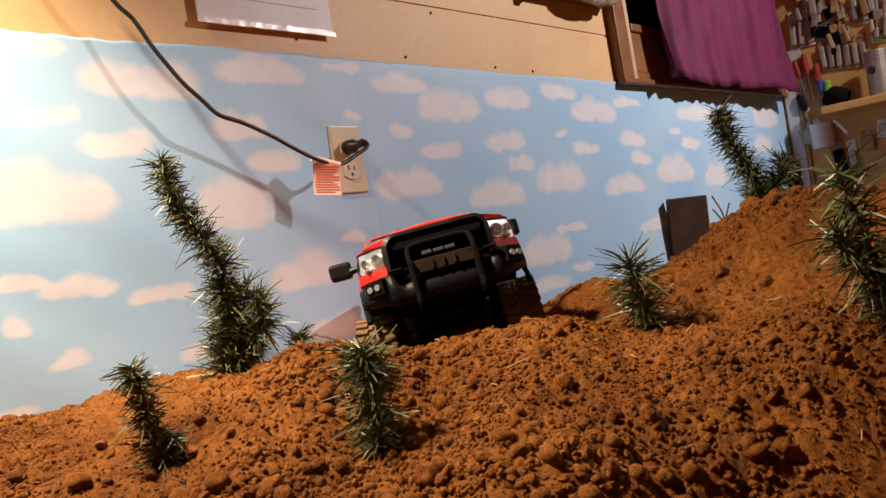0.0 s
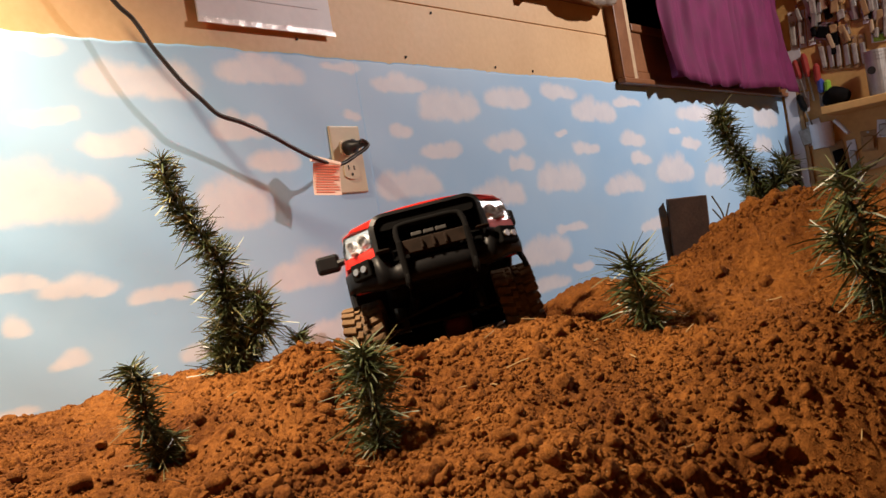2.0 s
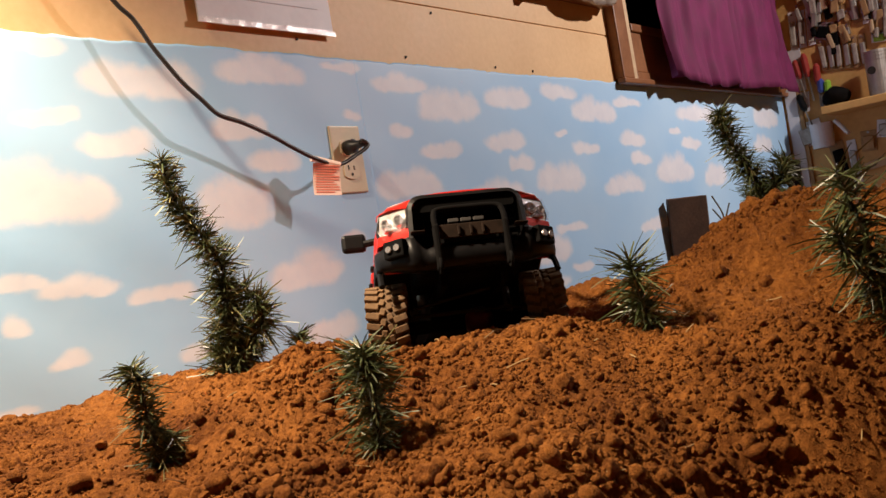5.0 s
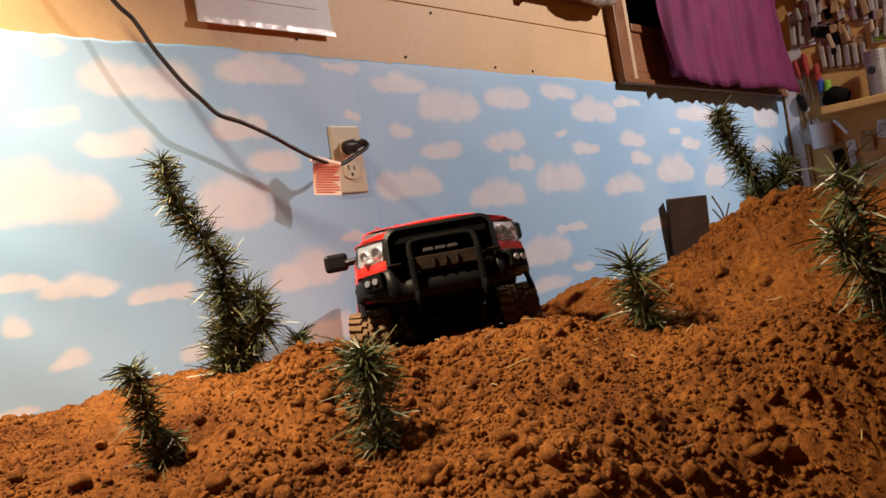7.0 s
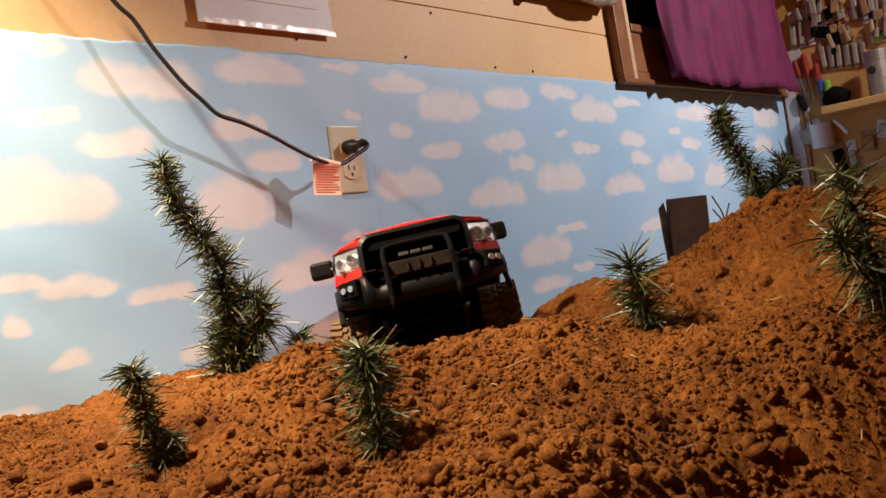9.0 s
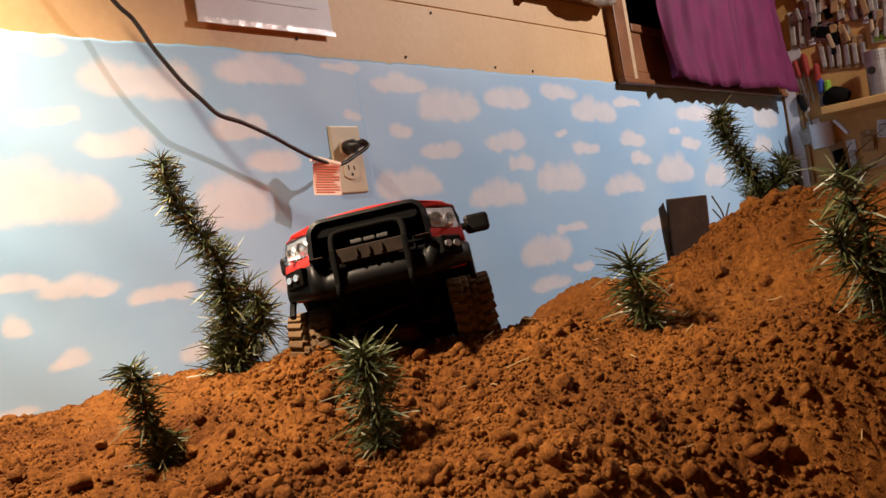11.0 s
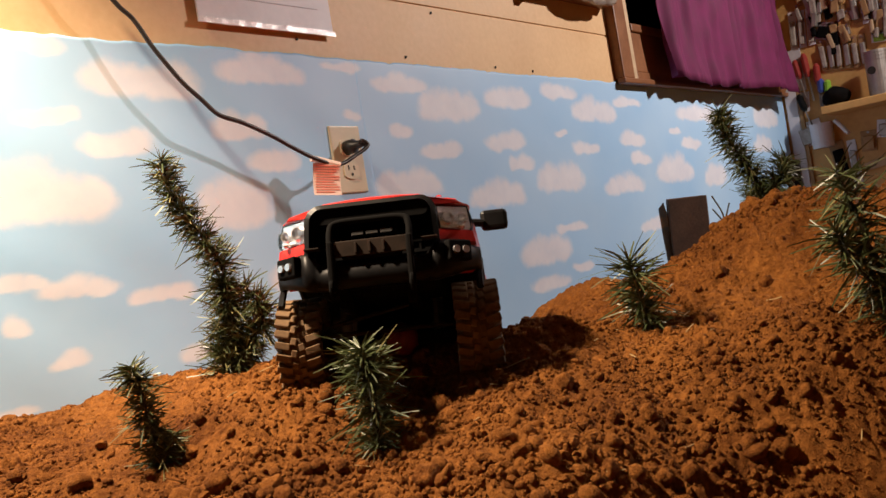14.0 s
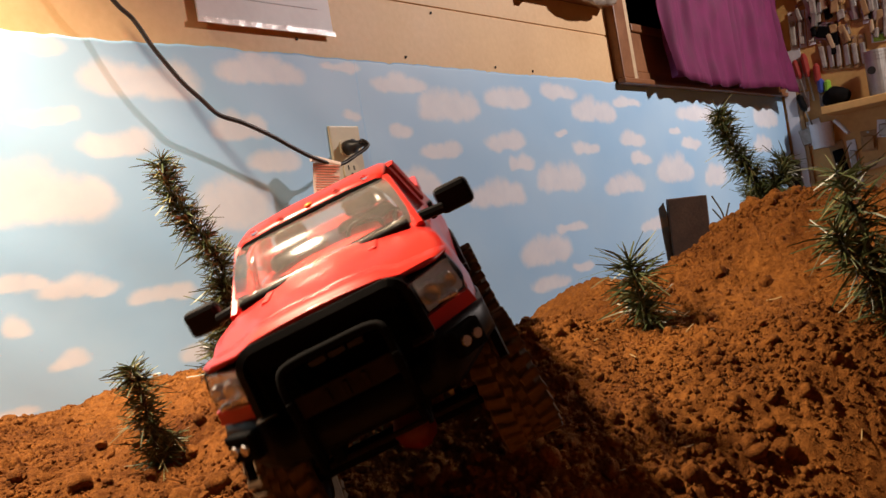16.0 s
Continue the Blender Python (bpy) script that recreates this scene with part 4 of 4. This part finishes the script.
def build_truck():
    t = tagged(empty("model_truck"), "red radio-controlled model pickup truck with black bumper and big tyres", "model truck")
    body = kpart("body", body_shell(), RED_PAINT, t, smooth=True)
    body.data.polygons.foreach_set("use_smooth", [len(p.vertices) == 4 for p in body.data.polygons])
    darken_below(body, BLACK_MATT)
    lip = kpart("hood_edge", hood_lip(), RED_PAINT, body, smooth=True)
    # flush hood vents
    for s in (-1, 1):
        bm = boxed((-0.045, s * 0.048 - 0.005, 0.1985), (-0.012, s * 0.048 + 0.003, 0.2035), 0.0015, pose(0, 0, 0, 0, 2, 0))
        kpart("hood_vent", bm, RED_PAINT, body)
    # cab: roof, pillars, glass, rear wall
    roof = []
    for x, z, w in ((-0.128, 0.2440, 0.074), (-0.140, 0.2480, 0.0765), (-0.190, 0.2505, 0.078), (-0.255, 0.2485, 0.077), (-0.270, 0.2440, 0.075)):
        prof = [(w, z - 0.006), (w + 0.001, z - 0.003), (w - 0.006, z), (w * 0.5, z + 0.002)]
        roof.append([(x, -y, h) for y, h in prof] + [(x, y, h) for y, h in reversed(prof)])
    cab = kpart("roof", loft(roof), RED_PAINT, t, smooth=True)
    darken_below(cab, BLACK_MATT)
    for s in (-1, 1):
        for name, a, b, r in (("front_pillar", (-0.052, 0.0885, 0.196), (-0.131, 0.0765, 0.2395), 0.0048), ("middle_pillar", (-0.180, 0.092, 0.195), (-0.183, 0.078, 0.2425), 0.0055),
                              ("rear_pillar", (-0.276, 0.090, 0.195), (-0.264, 0.077, 0.2420), 0.009)):
            kpart(name, bar_between([(p[0], s * p[1], p[2]) for p in (a, b)], r), RED_PAINT, cab)
        for xs in ((-0.070, -0.134, -0.180, -0.176), (-0.186, -0.188, -0.258, -0.268)):
            a, b, c, d = xs
            bm = glazed([(a, s * 0.0905, 0.196), (b, s * 0.0775, 0.240), (c, s * 0.0775, 0.240), (d, s * 0.0905, 0.196)])
            g = kpart("side_window", bm, WINDSCREEN, cab, "clear side window")
            g.modifiers.new("glass", "SOLIDIFY").thickness = 0.001
            g.visible_shadow = False
    n, rows = 8, []
    for i in range(n + 1):
        s = i / n
        rows.append([(-0.052 - 0.073 * s - 0.006 * abs(q) ** 2, q * (0.0865 - 0.0120 * s), 0.2015 + 0.0405 * s + 0.0080 * math.sin(s * math.pi)) for q in (i2 / 4 - 1 for i2 in range(9))])
    w = kpart("windscreen", loft(rows, False), WINDSCREEN, cab, "clear glossy windscreen", smooth=True)
    w.modifiers.new("glass", "SOLIDIFY").thickness = 0.001
    w.visible_shadow = False
    kpart("cowl", boxed((-0.068, -0.080, 0.196), (-0.046, 0.080, 0.2055), 0.002), BLACK_MATT, cab)
    kpart("rear_wall", boxed((-0.274, -0.085, 0.150), (-0.268, 0.085, 0.200), 0.002), BLACK_MATT, cab)
    for y in (-0.058, -0.029, 0.0, 0.029, 0.058):
        bm = bmesh.new()
        bmesh.ops.create_icosphere(bm, subdivisions=2, radius=1, matrix=pose(-0.136, y, 0.2492) @ Matrix.Diagonal((0.005, 0.004, 0.0025, 1)))
        kpart("roof_marker", bm, LENS if y else AMBER, cab, "small clear roof marker lamp", smooth=True)
    # inside
    for y in (-0.038, 0.038):
        kpart("seat", boxed((-0.200, y - 0.031, 0.150), (-0.178, y + 0.031, 0.216), 0.008, pose(0, 0, 0)), SEAT_CLOTH, t, "dark moulded seat")
        kpart("headrest", boxed((-0.202, y - 0.017, 0.216), (-0.188, y + 0.017, 0.235), 0.005), SEAT_CLOTH, t)
    kpart("dashboard", boxed((-0.100, -0.080, 0.175), (-0.068, 0.080, 0.197), 0.006), TAN_CLOTH, t)
    bm = bmesh.new()
    tube(bm, [(-0.122 + 0.006 * math.cos(a), 0.038 + 0.018 * math.sin(a), 0.203 + 0.014 * math.cos(a)) for a in (i * math.tau / 20 for i in range(20))], 0.002, 6, closed=True)
    kpart("steering_wheel", bm, BLACK_PLASTIC, t)
    kpart("interior_floor", boxed((-0.285, -0.084, 0.145), (-0.060, 0.084, 0.151)), SEAT_CLOTH, t)
    # bed
    for s in (-1, 1):
        kpart("bed_rail", boxed((-0.402, s * 0.092 - 0.006, 0.190), (-0.274, s * 0.092 + 0.006, 0.2085), 0.003), RED_PAINT, body)
    kpart("tailgate", boxed((-0.407, -0.096, 0.120), (-0.400, 0.096, 0.2065), 0.003), RED_PAINT, body)
    # grille: thin surround, deep dark recess, cross bars
    outer, inner = rounded(0.0710, 0.106, 0.1938, 0.017, taper=-0.05), rounded(0.0655, 0.112, 0.1890, 0.013, taper=-0.05)
    lean = lambda x, pts: [(x - 0.10 * (z - 0.112), y, z) for y, z in pts]
    g = kpart("grille", loft([lean(0.074, outer), lean(0.1010, outer), lean(0.1035, inner), lean(0.080, inner)]), BLACK_PLASTIC, t, "black grille with a deep dark recess")
    kpart("grille_mesh", slab(rounded(0.061, 0.113, 0.184, 0.008, taper=-0.05), 0.082, 0.0835, 0.10), BLACK_MATT, g)
    kpart("grille_header", slab(rounded(0.0595, 0.173, 0.1895, 0.006, taper=-0.03), 0.0908, 0.0920), BLACK_MATT, g)
    for k in range(5):
        z = 0.126 + 0.0112 * k
        kpart("grille_bar", boxed((0.083 - 0.10 * (z - 0.112), -0.058, z - 0.0012), (0.0868 - 0.10 * (z - 0.112), 0.058, z + 0.0012)), BLACK_MATT, g)
    for k in range(9):
        y = -0.048 + 0.012 * k
        kpart("grille_bar", boxed((0.0765, y - 0.001, 0.118), (0.0825, y + 0.001, 0.178), 0, pose(0, 0, 0)), BLACK_MATT, g)
    for k in range(3):
        kpart("badge_bar", boxed((0.0800, -0.0215 + 0.0150 * k, 0.1590), (0.0880, -0.0085 + 0.0150 * k, 0.1640), 0.001), LETTER_GREY, g, "silver badge piece")
    # headlights
    for s in (-1, 1):
        pts = [(0.066, 0.182), (0.099, 0.184), (0.1035, 0.166), (0.101, 0.156), (0.0685, 0.156)]
        def sheet(off, shrink):
            cy, cz = sum(p[0] for p in pts) / 5, sum(p[1] for p in pts) / 5
            return [(0.0925 + off - 0.75 * max(0, y - 0.066) - 0.10 * (z - 0.15), s * (cy + (y - cy) * shrink), cz + (z - cz) * shrink) for y, z in pts]
        h = kpart("headlight", loft([sheet(-0.020, 1), sheet(-0.004, 1)]), BLACK_PLASTIC, t, "clear headlight with chromed reflectors")
        kpart("reflector", loft([sheet(-0.0038, 0.92), sheet(-0.0028, 0.88)]), CHROME, h)
        for y, z, r in ((0.0775, 0.1685, 0.0088), (0.0925, 0.1690, 0.0066)):
            bm = bmesh.new()
            disc(bm, (0.0925 - 0.75 * (y - 0.066) - 0.001, s * y, z), (1, s * 0.35, 0.05), r, 0.007, 20, r * 0.8)
            b = kpart("projector", bm, CHROME, h, smooth=False)
            bm = bmesh.new()
            bmesh.ops.create_icosphere(bm, subdivisions=3, radius=1, matrix=pose(0.0935 - 0.75 * (y - 0.066) + 0.001, s * y, z) @ Matrix.Diagonal((0.004, r * 0.7, r * 0.7, 1)))
            kpart("bulb_lens", bm, LENS, h, smooth=True)
        kpart("turn_signal", boxed((0.070, s * 0.084 - 0.011, 0.1575), (0.0800, s * 0.084 + 0.011, 0.1605), 0.001, pose(0, 0, 0)), CHROME, h)
        lens = kpart("lens", loft([sheet(0.0055, 1.0), sheet(0.0065, 0.97)]), LENS, h)
        lens.visible_shadow = False
        # trim under the headlight
        strip = [[(0.0935 - d - 0.75 * max(0, y - 0.066), s * y, z) for y, z in ((0.066, 0.1445), (0.1045, 0.1445), (0.1025, 0.1555), (0.066, 0.1555))] for d in (0.020, 0.0)]
        kpart("wing_trim", loft(strip), RED_PAINT, body)
    # bumper with corner pods
    sec = []
    for q in range(41):
        y = -0.108 + 0.216 * q / 40
        e = abs(y) / 0.108
        pod = smoothstep(0.50, 0.62, e)
        front = 0.108 + 0.008 * pod - 0.060 * e ** 3.5
        lo = 0.103 + 0.013 * smoothstep(0.55, 1.0, e)
        hi = 0.131 + 0.0135 * pod - 0.004 * smoothstep(0.8, 1.0, e)
        sec.append([(front - 0.034, y, lo + 0.004), (front - 0.005, y, lo), (front, y, lo + 0.006), (front + 0.001, y, (lo + hi) / 2), (front - 0.003, y, hi - 0.004), (front - 0.008, y, hi), (front - 0.034, y, hi)])
    bump = kpart("front_bumper", loft(sec), BLACK_PLASTIC, t, "black moulded off-road bumper", smooth=True)
    for s in (-1, 1):
        m = pose(0.0935, s * 0.086, 0.131, 0, 0, s * 36)
        f = kpart("fog_light", boxed((-0.004, -0.0135, -0.0105), (0.006, 0.0135, 0.0105), 0.002, m), BLACK_MATT, bump, "small chromed fog light")
        for y in (-0.0055, 0.0055):
            bm = bmesh.new()
            disc(bm, m @ Vector((0.0065, y, 0)), m.to_3x3() @ Vector((1, 0, 0)), 0.0045, 0.004, 16, 0.0038)
            kpart("fog_reflector", bm, CHROME, f)
        kpart("chrome_strip", boxed((0.096, s * 0.060 - 0.008, 0.1448), (0.110, s * 0.060 + 0.008, 0.1462), 0.0005), STEEL_DARK, bump)
        bm = bmesh.new()
        tube(bm, [(0.112 + 0.007 * math.cos(a), s * 0.040, 0.102 + 0.008 * math.sin(a)) for a in (i * math.tau / 14 for i in range(14))], 0.002, 6, closed=True)
        kpart("tow_ring", bm, BLACK_MATT, bump)
    # bull bar
    hoop = smooth_path([(0.112, -0.040, 0.106), (0.113, -0.040, 0.140), (0.107, -0.040, 0.162), (0.103, -0.033, 0.1705), (0.102, 0.0, 0.1715), (0.103, 0.033, 0.1705), (0.107, 0.040, 0.162), (0.113, 0.040, 0.140), (0.112, 0.040, 0.106)], 5)
    bm = bmesh.new()
    tube(bm, hoop, 0.0034, 10)
    kpart("bull_bar", bm, BLACK_MATT, bump, "black tubular bull bar", smooth=True)
    plate_bar = kpart("cross_bar", boxed((0.1080, -0.038, 0.1335), (0.1105, 0.038, 0.1500), 0.001), STEEL_DARK, bump, "dull brownish steel cross plate")
    for y in (-0.014, 0.0, 0.014):
        kpart("tab", boxed((0.1105, y - 0.0014, 0.1360), (0.1135, y + 0.0014, 0.1470), 0.0006), STEEL_DARK, plate_bar)
    for s in (-1, 1):
        kpart("bar_upright", boxed((0.100, s * 0.040 - 0.0032, 0.098), (0.1165, s * 0.040 + 0.0032, 0.150), 0.002), BLACK_MATT, bump)
    kpart("winch", boxed((0.090, -0.030, 0.131), (0.1065, 0.030, 0.146), 0.003), BLACK_MATT, bump)
    # mirrors
    for s in (-1, 1):
        bm = bmesh.new()
        tube(bm, [(-0.082, s * 0.090, 0.199), (-0.086, s * 0.112, 0.197)], 0.005, 8)
        box(bm, (-0.102, s * 0.1255 - 0.0165, 0.189), (-0.088, s * 0.1255 + 0.0165, 0.214), 0.005)
        mir = kpart("door_mirror", bm, BLACK_PLASTIC, t, "black towing door mirror")
        kpart("mirror_glass", boxed((-0.1035, s * 0.1255 - 0.0125, 0.192), (-0.1022, s * 0.1255 + 0.0125, 0.211)), CHROME, mir)
        kpart("door_handle", boxed((-0.178, s * 0.1005 - 0.003, 0.181), (-0.160, s * 0.1005 + 0.003, 0.187), 0.0015), BLACK_PLASTIC, body)
        kpart("door_handle", boxed((-0.275, s * 0.1005 - 0.003, 0.181), (-0.257, s * 0.1005 + 0.003, 0.187), 0.0015), BLACK_PLASTIC, body)
        kpart("fender_flare", flare(s, 0.0), BLACK_PLASTIC, body)
        kpart("fender_flare", flare(s, -0.335), BLACK_PLASTIC, body)
        for x in (-0.055, -0.050):
            kpart("body_pin", boxed((x - 0.12, s * 0.104 - 0.004, 0.118), (x - 0.116, s * 0.104 + 0.004, 0.126), 0.001), BLACK_PLASTIC, body)
        kpart("rock_slider", bar_between([(-0.085, s * 0.098, 0.092), (-0.270, s * 0.098, 0.092)], 0.006, 8), BLACK_PLASTIC, t)
    # chassis
    for s in (-1, 1):
        kpart("chassis_rail", boxed((-0.398, s * 0.035 - 0.004, 0.085), (0.085, s * 0.035 + 0.004, 0.108), 0.001), BLACK_MATT, t)
    for ax in (0.0, -0.335):
        bm = bmesh.new()
        tube(bm, [(ax, -0.078, 0.057), (ax, 0.078, 0.057)], 0.008, 10)
        axle = kpart("axle", bm, BLACK_MATT, t)
        bm = bmesh.new()
        bmesh.ops.create_icosphere(bm, subdivisions=2, radius=1, matrix=pose(ax + 0.004, 0.012, 0.057) @ Matrix.Diagonal((0.019, 0.019, 0.019, 1)))
        kpart("diff_cover", bm, RED_AXLE, axle, "dark red differential cover", smooth=True)
        for s in (-1, 1):
            bm = bmesh.new()
            tube(bm, [(ax - 0.012, s * 0.052, 0.060), (ax - 0.020, s * 0.050, 0.140)], 0.0075, 10)
            kpart("shock_absorber", bm, STEEL, t)
            bm = bmesh.new()
            tube(bm, [(ax, s * 0.045, 0.052), (-0.176, s * 0.035, 0.088)], 0.003, 8)
            kpart("link_rod", bm, STEEL, t)
    bm = bmesh.new()
    tube(bm, [(0.024, -0.070, 0.066), (0.026, 0.070, 0.066)], 0.0026, 8)
    tube(bm, [(0.030, -0.068, 0.074), (0.034, 0.025, 0.090)], 0.0022, 8)
    kpart("steering_link", bm, STEEL_DARK, t)
    # added black block: stands for the deep shade under the body, closes the gap
    kpart("belly_filler", boxed((-0.300, -0.046, 0.060), (-0.040, 0.046, 0.092), 0.008), BLACK_MATT, t)
    kpart("skid_plate", boxed((-0.25, -0.050, 0.052), (-0.10, 0.050, 0.058), 0.002), BLACK_MATT, t)
    # solid black block, widened to keep lamplight off the far front wheel
    kpart("wheel_bay_blocker", boxed((-0.045, -0.062, 0.100), (0.070, 0.062, 0.165), 0.008), BLACK_MATT, t)
    kpart("bed_floor", boxed((-0.402, -0.090, 0.142), (-0.272, 0.090, 0.150), 0.002), BLACK_MATT, t)
    for ax, steer in ((0.0, 1), (-0.335, 0)):
        for s in (-1, 1):
            WHEELS.append((wheel(t, s), ax, s, steer))
    return t


def flare(s, ax):
    bm = bmesh.new()
    pts = [(ax + 0.0735 * math.cos(radians(a)), s * 0.1045, 0.062 + 0.0735 * math.sin(radians(a))) for a in range(28, 153, 8)]
    tube(bm, pts, 0.0038, 6)
    return bm


def wheel(t, s):
    """A chunky tyre with lugs round a dark rim; its space has the axle along y."""
    w = empty("wheel")
    w.parent = t
    prof = [(-0.021, 0.026), (-0.0235, 0.036), (-0.0225, 0.046), (-0.017, 0.0505), (0.0, 0.0515), (0.017, 0.0505), (0.0225, 0.046), (0.0235, 0.036), (0.021, 0.026)]
    n = 48
    rows = [[(r * math.cos(a), y, r * math.sin(a)) for y, r in prof] for a in (i * math.tau / n for i in range(n))]
    bm = bmesh.new()
    vs = [[bm.verts.new(p) for p in row] for row in rows]
    for i in range(n):
        a, b = vs[i], vs[(i + 1) % n]
        for k in range(len(prof)):
            k2 = (k + 1) % len(prof)
            bm.faces.new((a[k], a[k2], b[k2], b[k]))
    bmesh.ops.recalc_face_normals(bm, faces=bm.faces)
    kpart("tyre", bm, TYRE_RUBBER, w, "black knobbly off-road tyre dusted with soil")
    # tread lugs: four shapes, shared round the tyre
    for side, da, y0, y1, r0, r1 in ((1, 0, 0.0085, 0.0246, 0.043, 0.0543), (-1, 6.9, 0.0085, 0.0246, 0.043, 0.0543), (1, 6.9, 0.0012, 0.0075, 0.0505, 0.0544), (-1, 0, 0.0012, 0.0075, 0.0505, 0.0544)):
        lo, hi = sorted((side * y0, side * y1))
        first = kpart("tread_lug", boxed((r0, lo, -0.0038), (r1, hi, 0.0038), 0.0009, pose(0, 0, 0, side * 14)), TYRE_RUBBER, w)
        for i in range(26):
            lug = first if not i else new("tread_lug", first.data)
            lug.parent = w
            lug.matrix_basis = pose(0, 0, 0, 0, 360 * i / 26 + da, 0)
    bm = bmesh.new()
    disc(bm, (0, 0, 0), (0, 1, 0), 0.0262, 0.036, 32)
    disc(bm, (0, s * 0.0165, 0), (0, s, 0), 0.0235, 0.004, 32, 0.020)
    disc(bm, (0, s * 0.0190, 0), (0, s, 0), 0.007, 0.006, 12, 0.006)
    for i in range(8):
        a = i * math.tau / 8
        disc(bm, (0.013 * math.cos(a), s * 0.0190, 0.013 * math.sin(a)), (0, s, 0), 0.0018, 0.003, 6)
    kpart("rim", bm, BLACK_PLASTIC, w, "black wheel rim with bolts")
    return w


TRUCK = build_truck()


# ---- what moves ----
def motions():
    rows = [
        (0, pose(0.8163, 0.6866, 0.1434, 5.4, -11.6, -134.6)),
        (0.5, pose(0.8040, 0.6807, 0.1446, 4.5, -12.4, -134.4)),
        (1, pose(0.7699, 0.6679, 0.1502, 7.9, -13.6, -134.4)),
        (1.5, pose(0.7691, 0.6701, 0.1534, 8.4, -13.9, -135.0)),
        (2, pose(0.7644, 0.6519, 0.1623, 5.1, -15.0, -134.2)),
        (2.5, pose(0.7678, 0.6300, 0.1669, -1.0, -15.0, -131.6)),
        (3, pose(0.7603, 0.6241, 0.1684, -4.8, -16.0, -131.0)),
        (3.5, pose(0.7610, 0.6250, 0.1673, -4.1, -16.2, -130.8)),
        (4, pose(0.7610, 0.6250, 0.1673, -4.1, -16.2, -130.8)),
        (6.5, pose(0.7711, 0.6514, 0.1549, -1.4, -12.7, -131.9)),
        (7, pose(0.7874, 0.6764, 0.1449, 0.8, -11.0, -132.6)),
        (7.5, pose(0.8186, 0.7137, 0.1399, 3.8, -9.0, -132.6)),
        (8, pose(0.8125, 0.7098, 0.1404, 3.6, -9.4, -133.2)),
        (8.5, pose(0.8003, 0.7030, 0.1404, 3.4, -10.1, -134.4)),
        (9, pose(0.7767, 0.6910, 0.1449, 3.6, -11.5, -135.9)),
        (9.2, pose(0.7552, 0.6830, 0.1537, 4.4, -13.3, -136.8)),
        (11.3, pose(0.6800, 0.6639, 0.1681, 3.2, -13.9, -141.8)),
        (11.5, pose(0.6735, 0.6615, 0.1710, 2.2, -13.6, -141.6)),
        (12, pose(0.6757, 0.6646, 0.1710, 1.9, -13.3, -141.9)),
        (12.5, pose(0.6516, 0.6559, 0.1687, -1.0, -12.0, -143.1)),
        (13, pose(0.6387, 0.6489, 0.1676, -3.5, -10.9, -143.8)),
        (13.5, pose(0.6345, 0.6398, 0.1654, -4.5, -11.5, -143.7)),
        (14, pose(0.6331, 0.6288, 0.1688, -3.2, -11.3, -142.6)),
        (14.5, pose(0.6199, 0.6138, 0.1723, -1.1, -9.7, -143.2)),
        (14.75, pose(0.5712, 0.5715, 0.1618, -4.5, -3.4, -142.7)),
        (15, pose(0.5603, 0.5478, 0.1431, -2.5, 1.9, -143.9)),
        (15.5, pose(0.5260, 0.5109, 0.1375, 3.2, 5.1, -141.5)),
        (16, pose(0.4951, 0.4700, 0.1211, 17.3, 10.0, -138.1)),
    ]
    walk(TRUCK, rows)
    turn, last, spin = 0.0, rows[0][1], []
    for t, m in rows:
        d = m.translation - last.translation
        turn += math.degrees(d.dot(m.to_3x3() @ Vector((1, 0, 0))) / (0.053 * K))
        spin.append((t, turn))
        last = m
    for w, ax, s, steer in WHEELS:
        keys = []
        for t, a in spin:
            keys.append((t, pose(ax * K, s * 0.0955 * K, 0.0585 * K) @ pose(0, 0, 0, 0, 0, (steer_at(t) if steer else 0)) @ pose(0, 0, 0, 0, a, 0)))
        walk(w, keys)
    base = RUN_OVER_TREE.matrix_basis.copy()
    tip = lambda deg, dz: base @ pose(0, 0, dz) @ Matrix.Rotation(radians(deg), 4, Vector((0.647, -0.763, 0)))
    walk(RUN_OVER_TREE, [(0.0, base), (14.5, base), (14.7, tip(-22, 0)), (14.9, tip(-55, -0.004)), (15.2, tip(-84, -0.008)), (16.0, tip(-88, -0.012))])


def steer_at(t):
    return -8.0 if t < 9.3 else 3.0


motions()
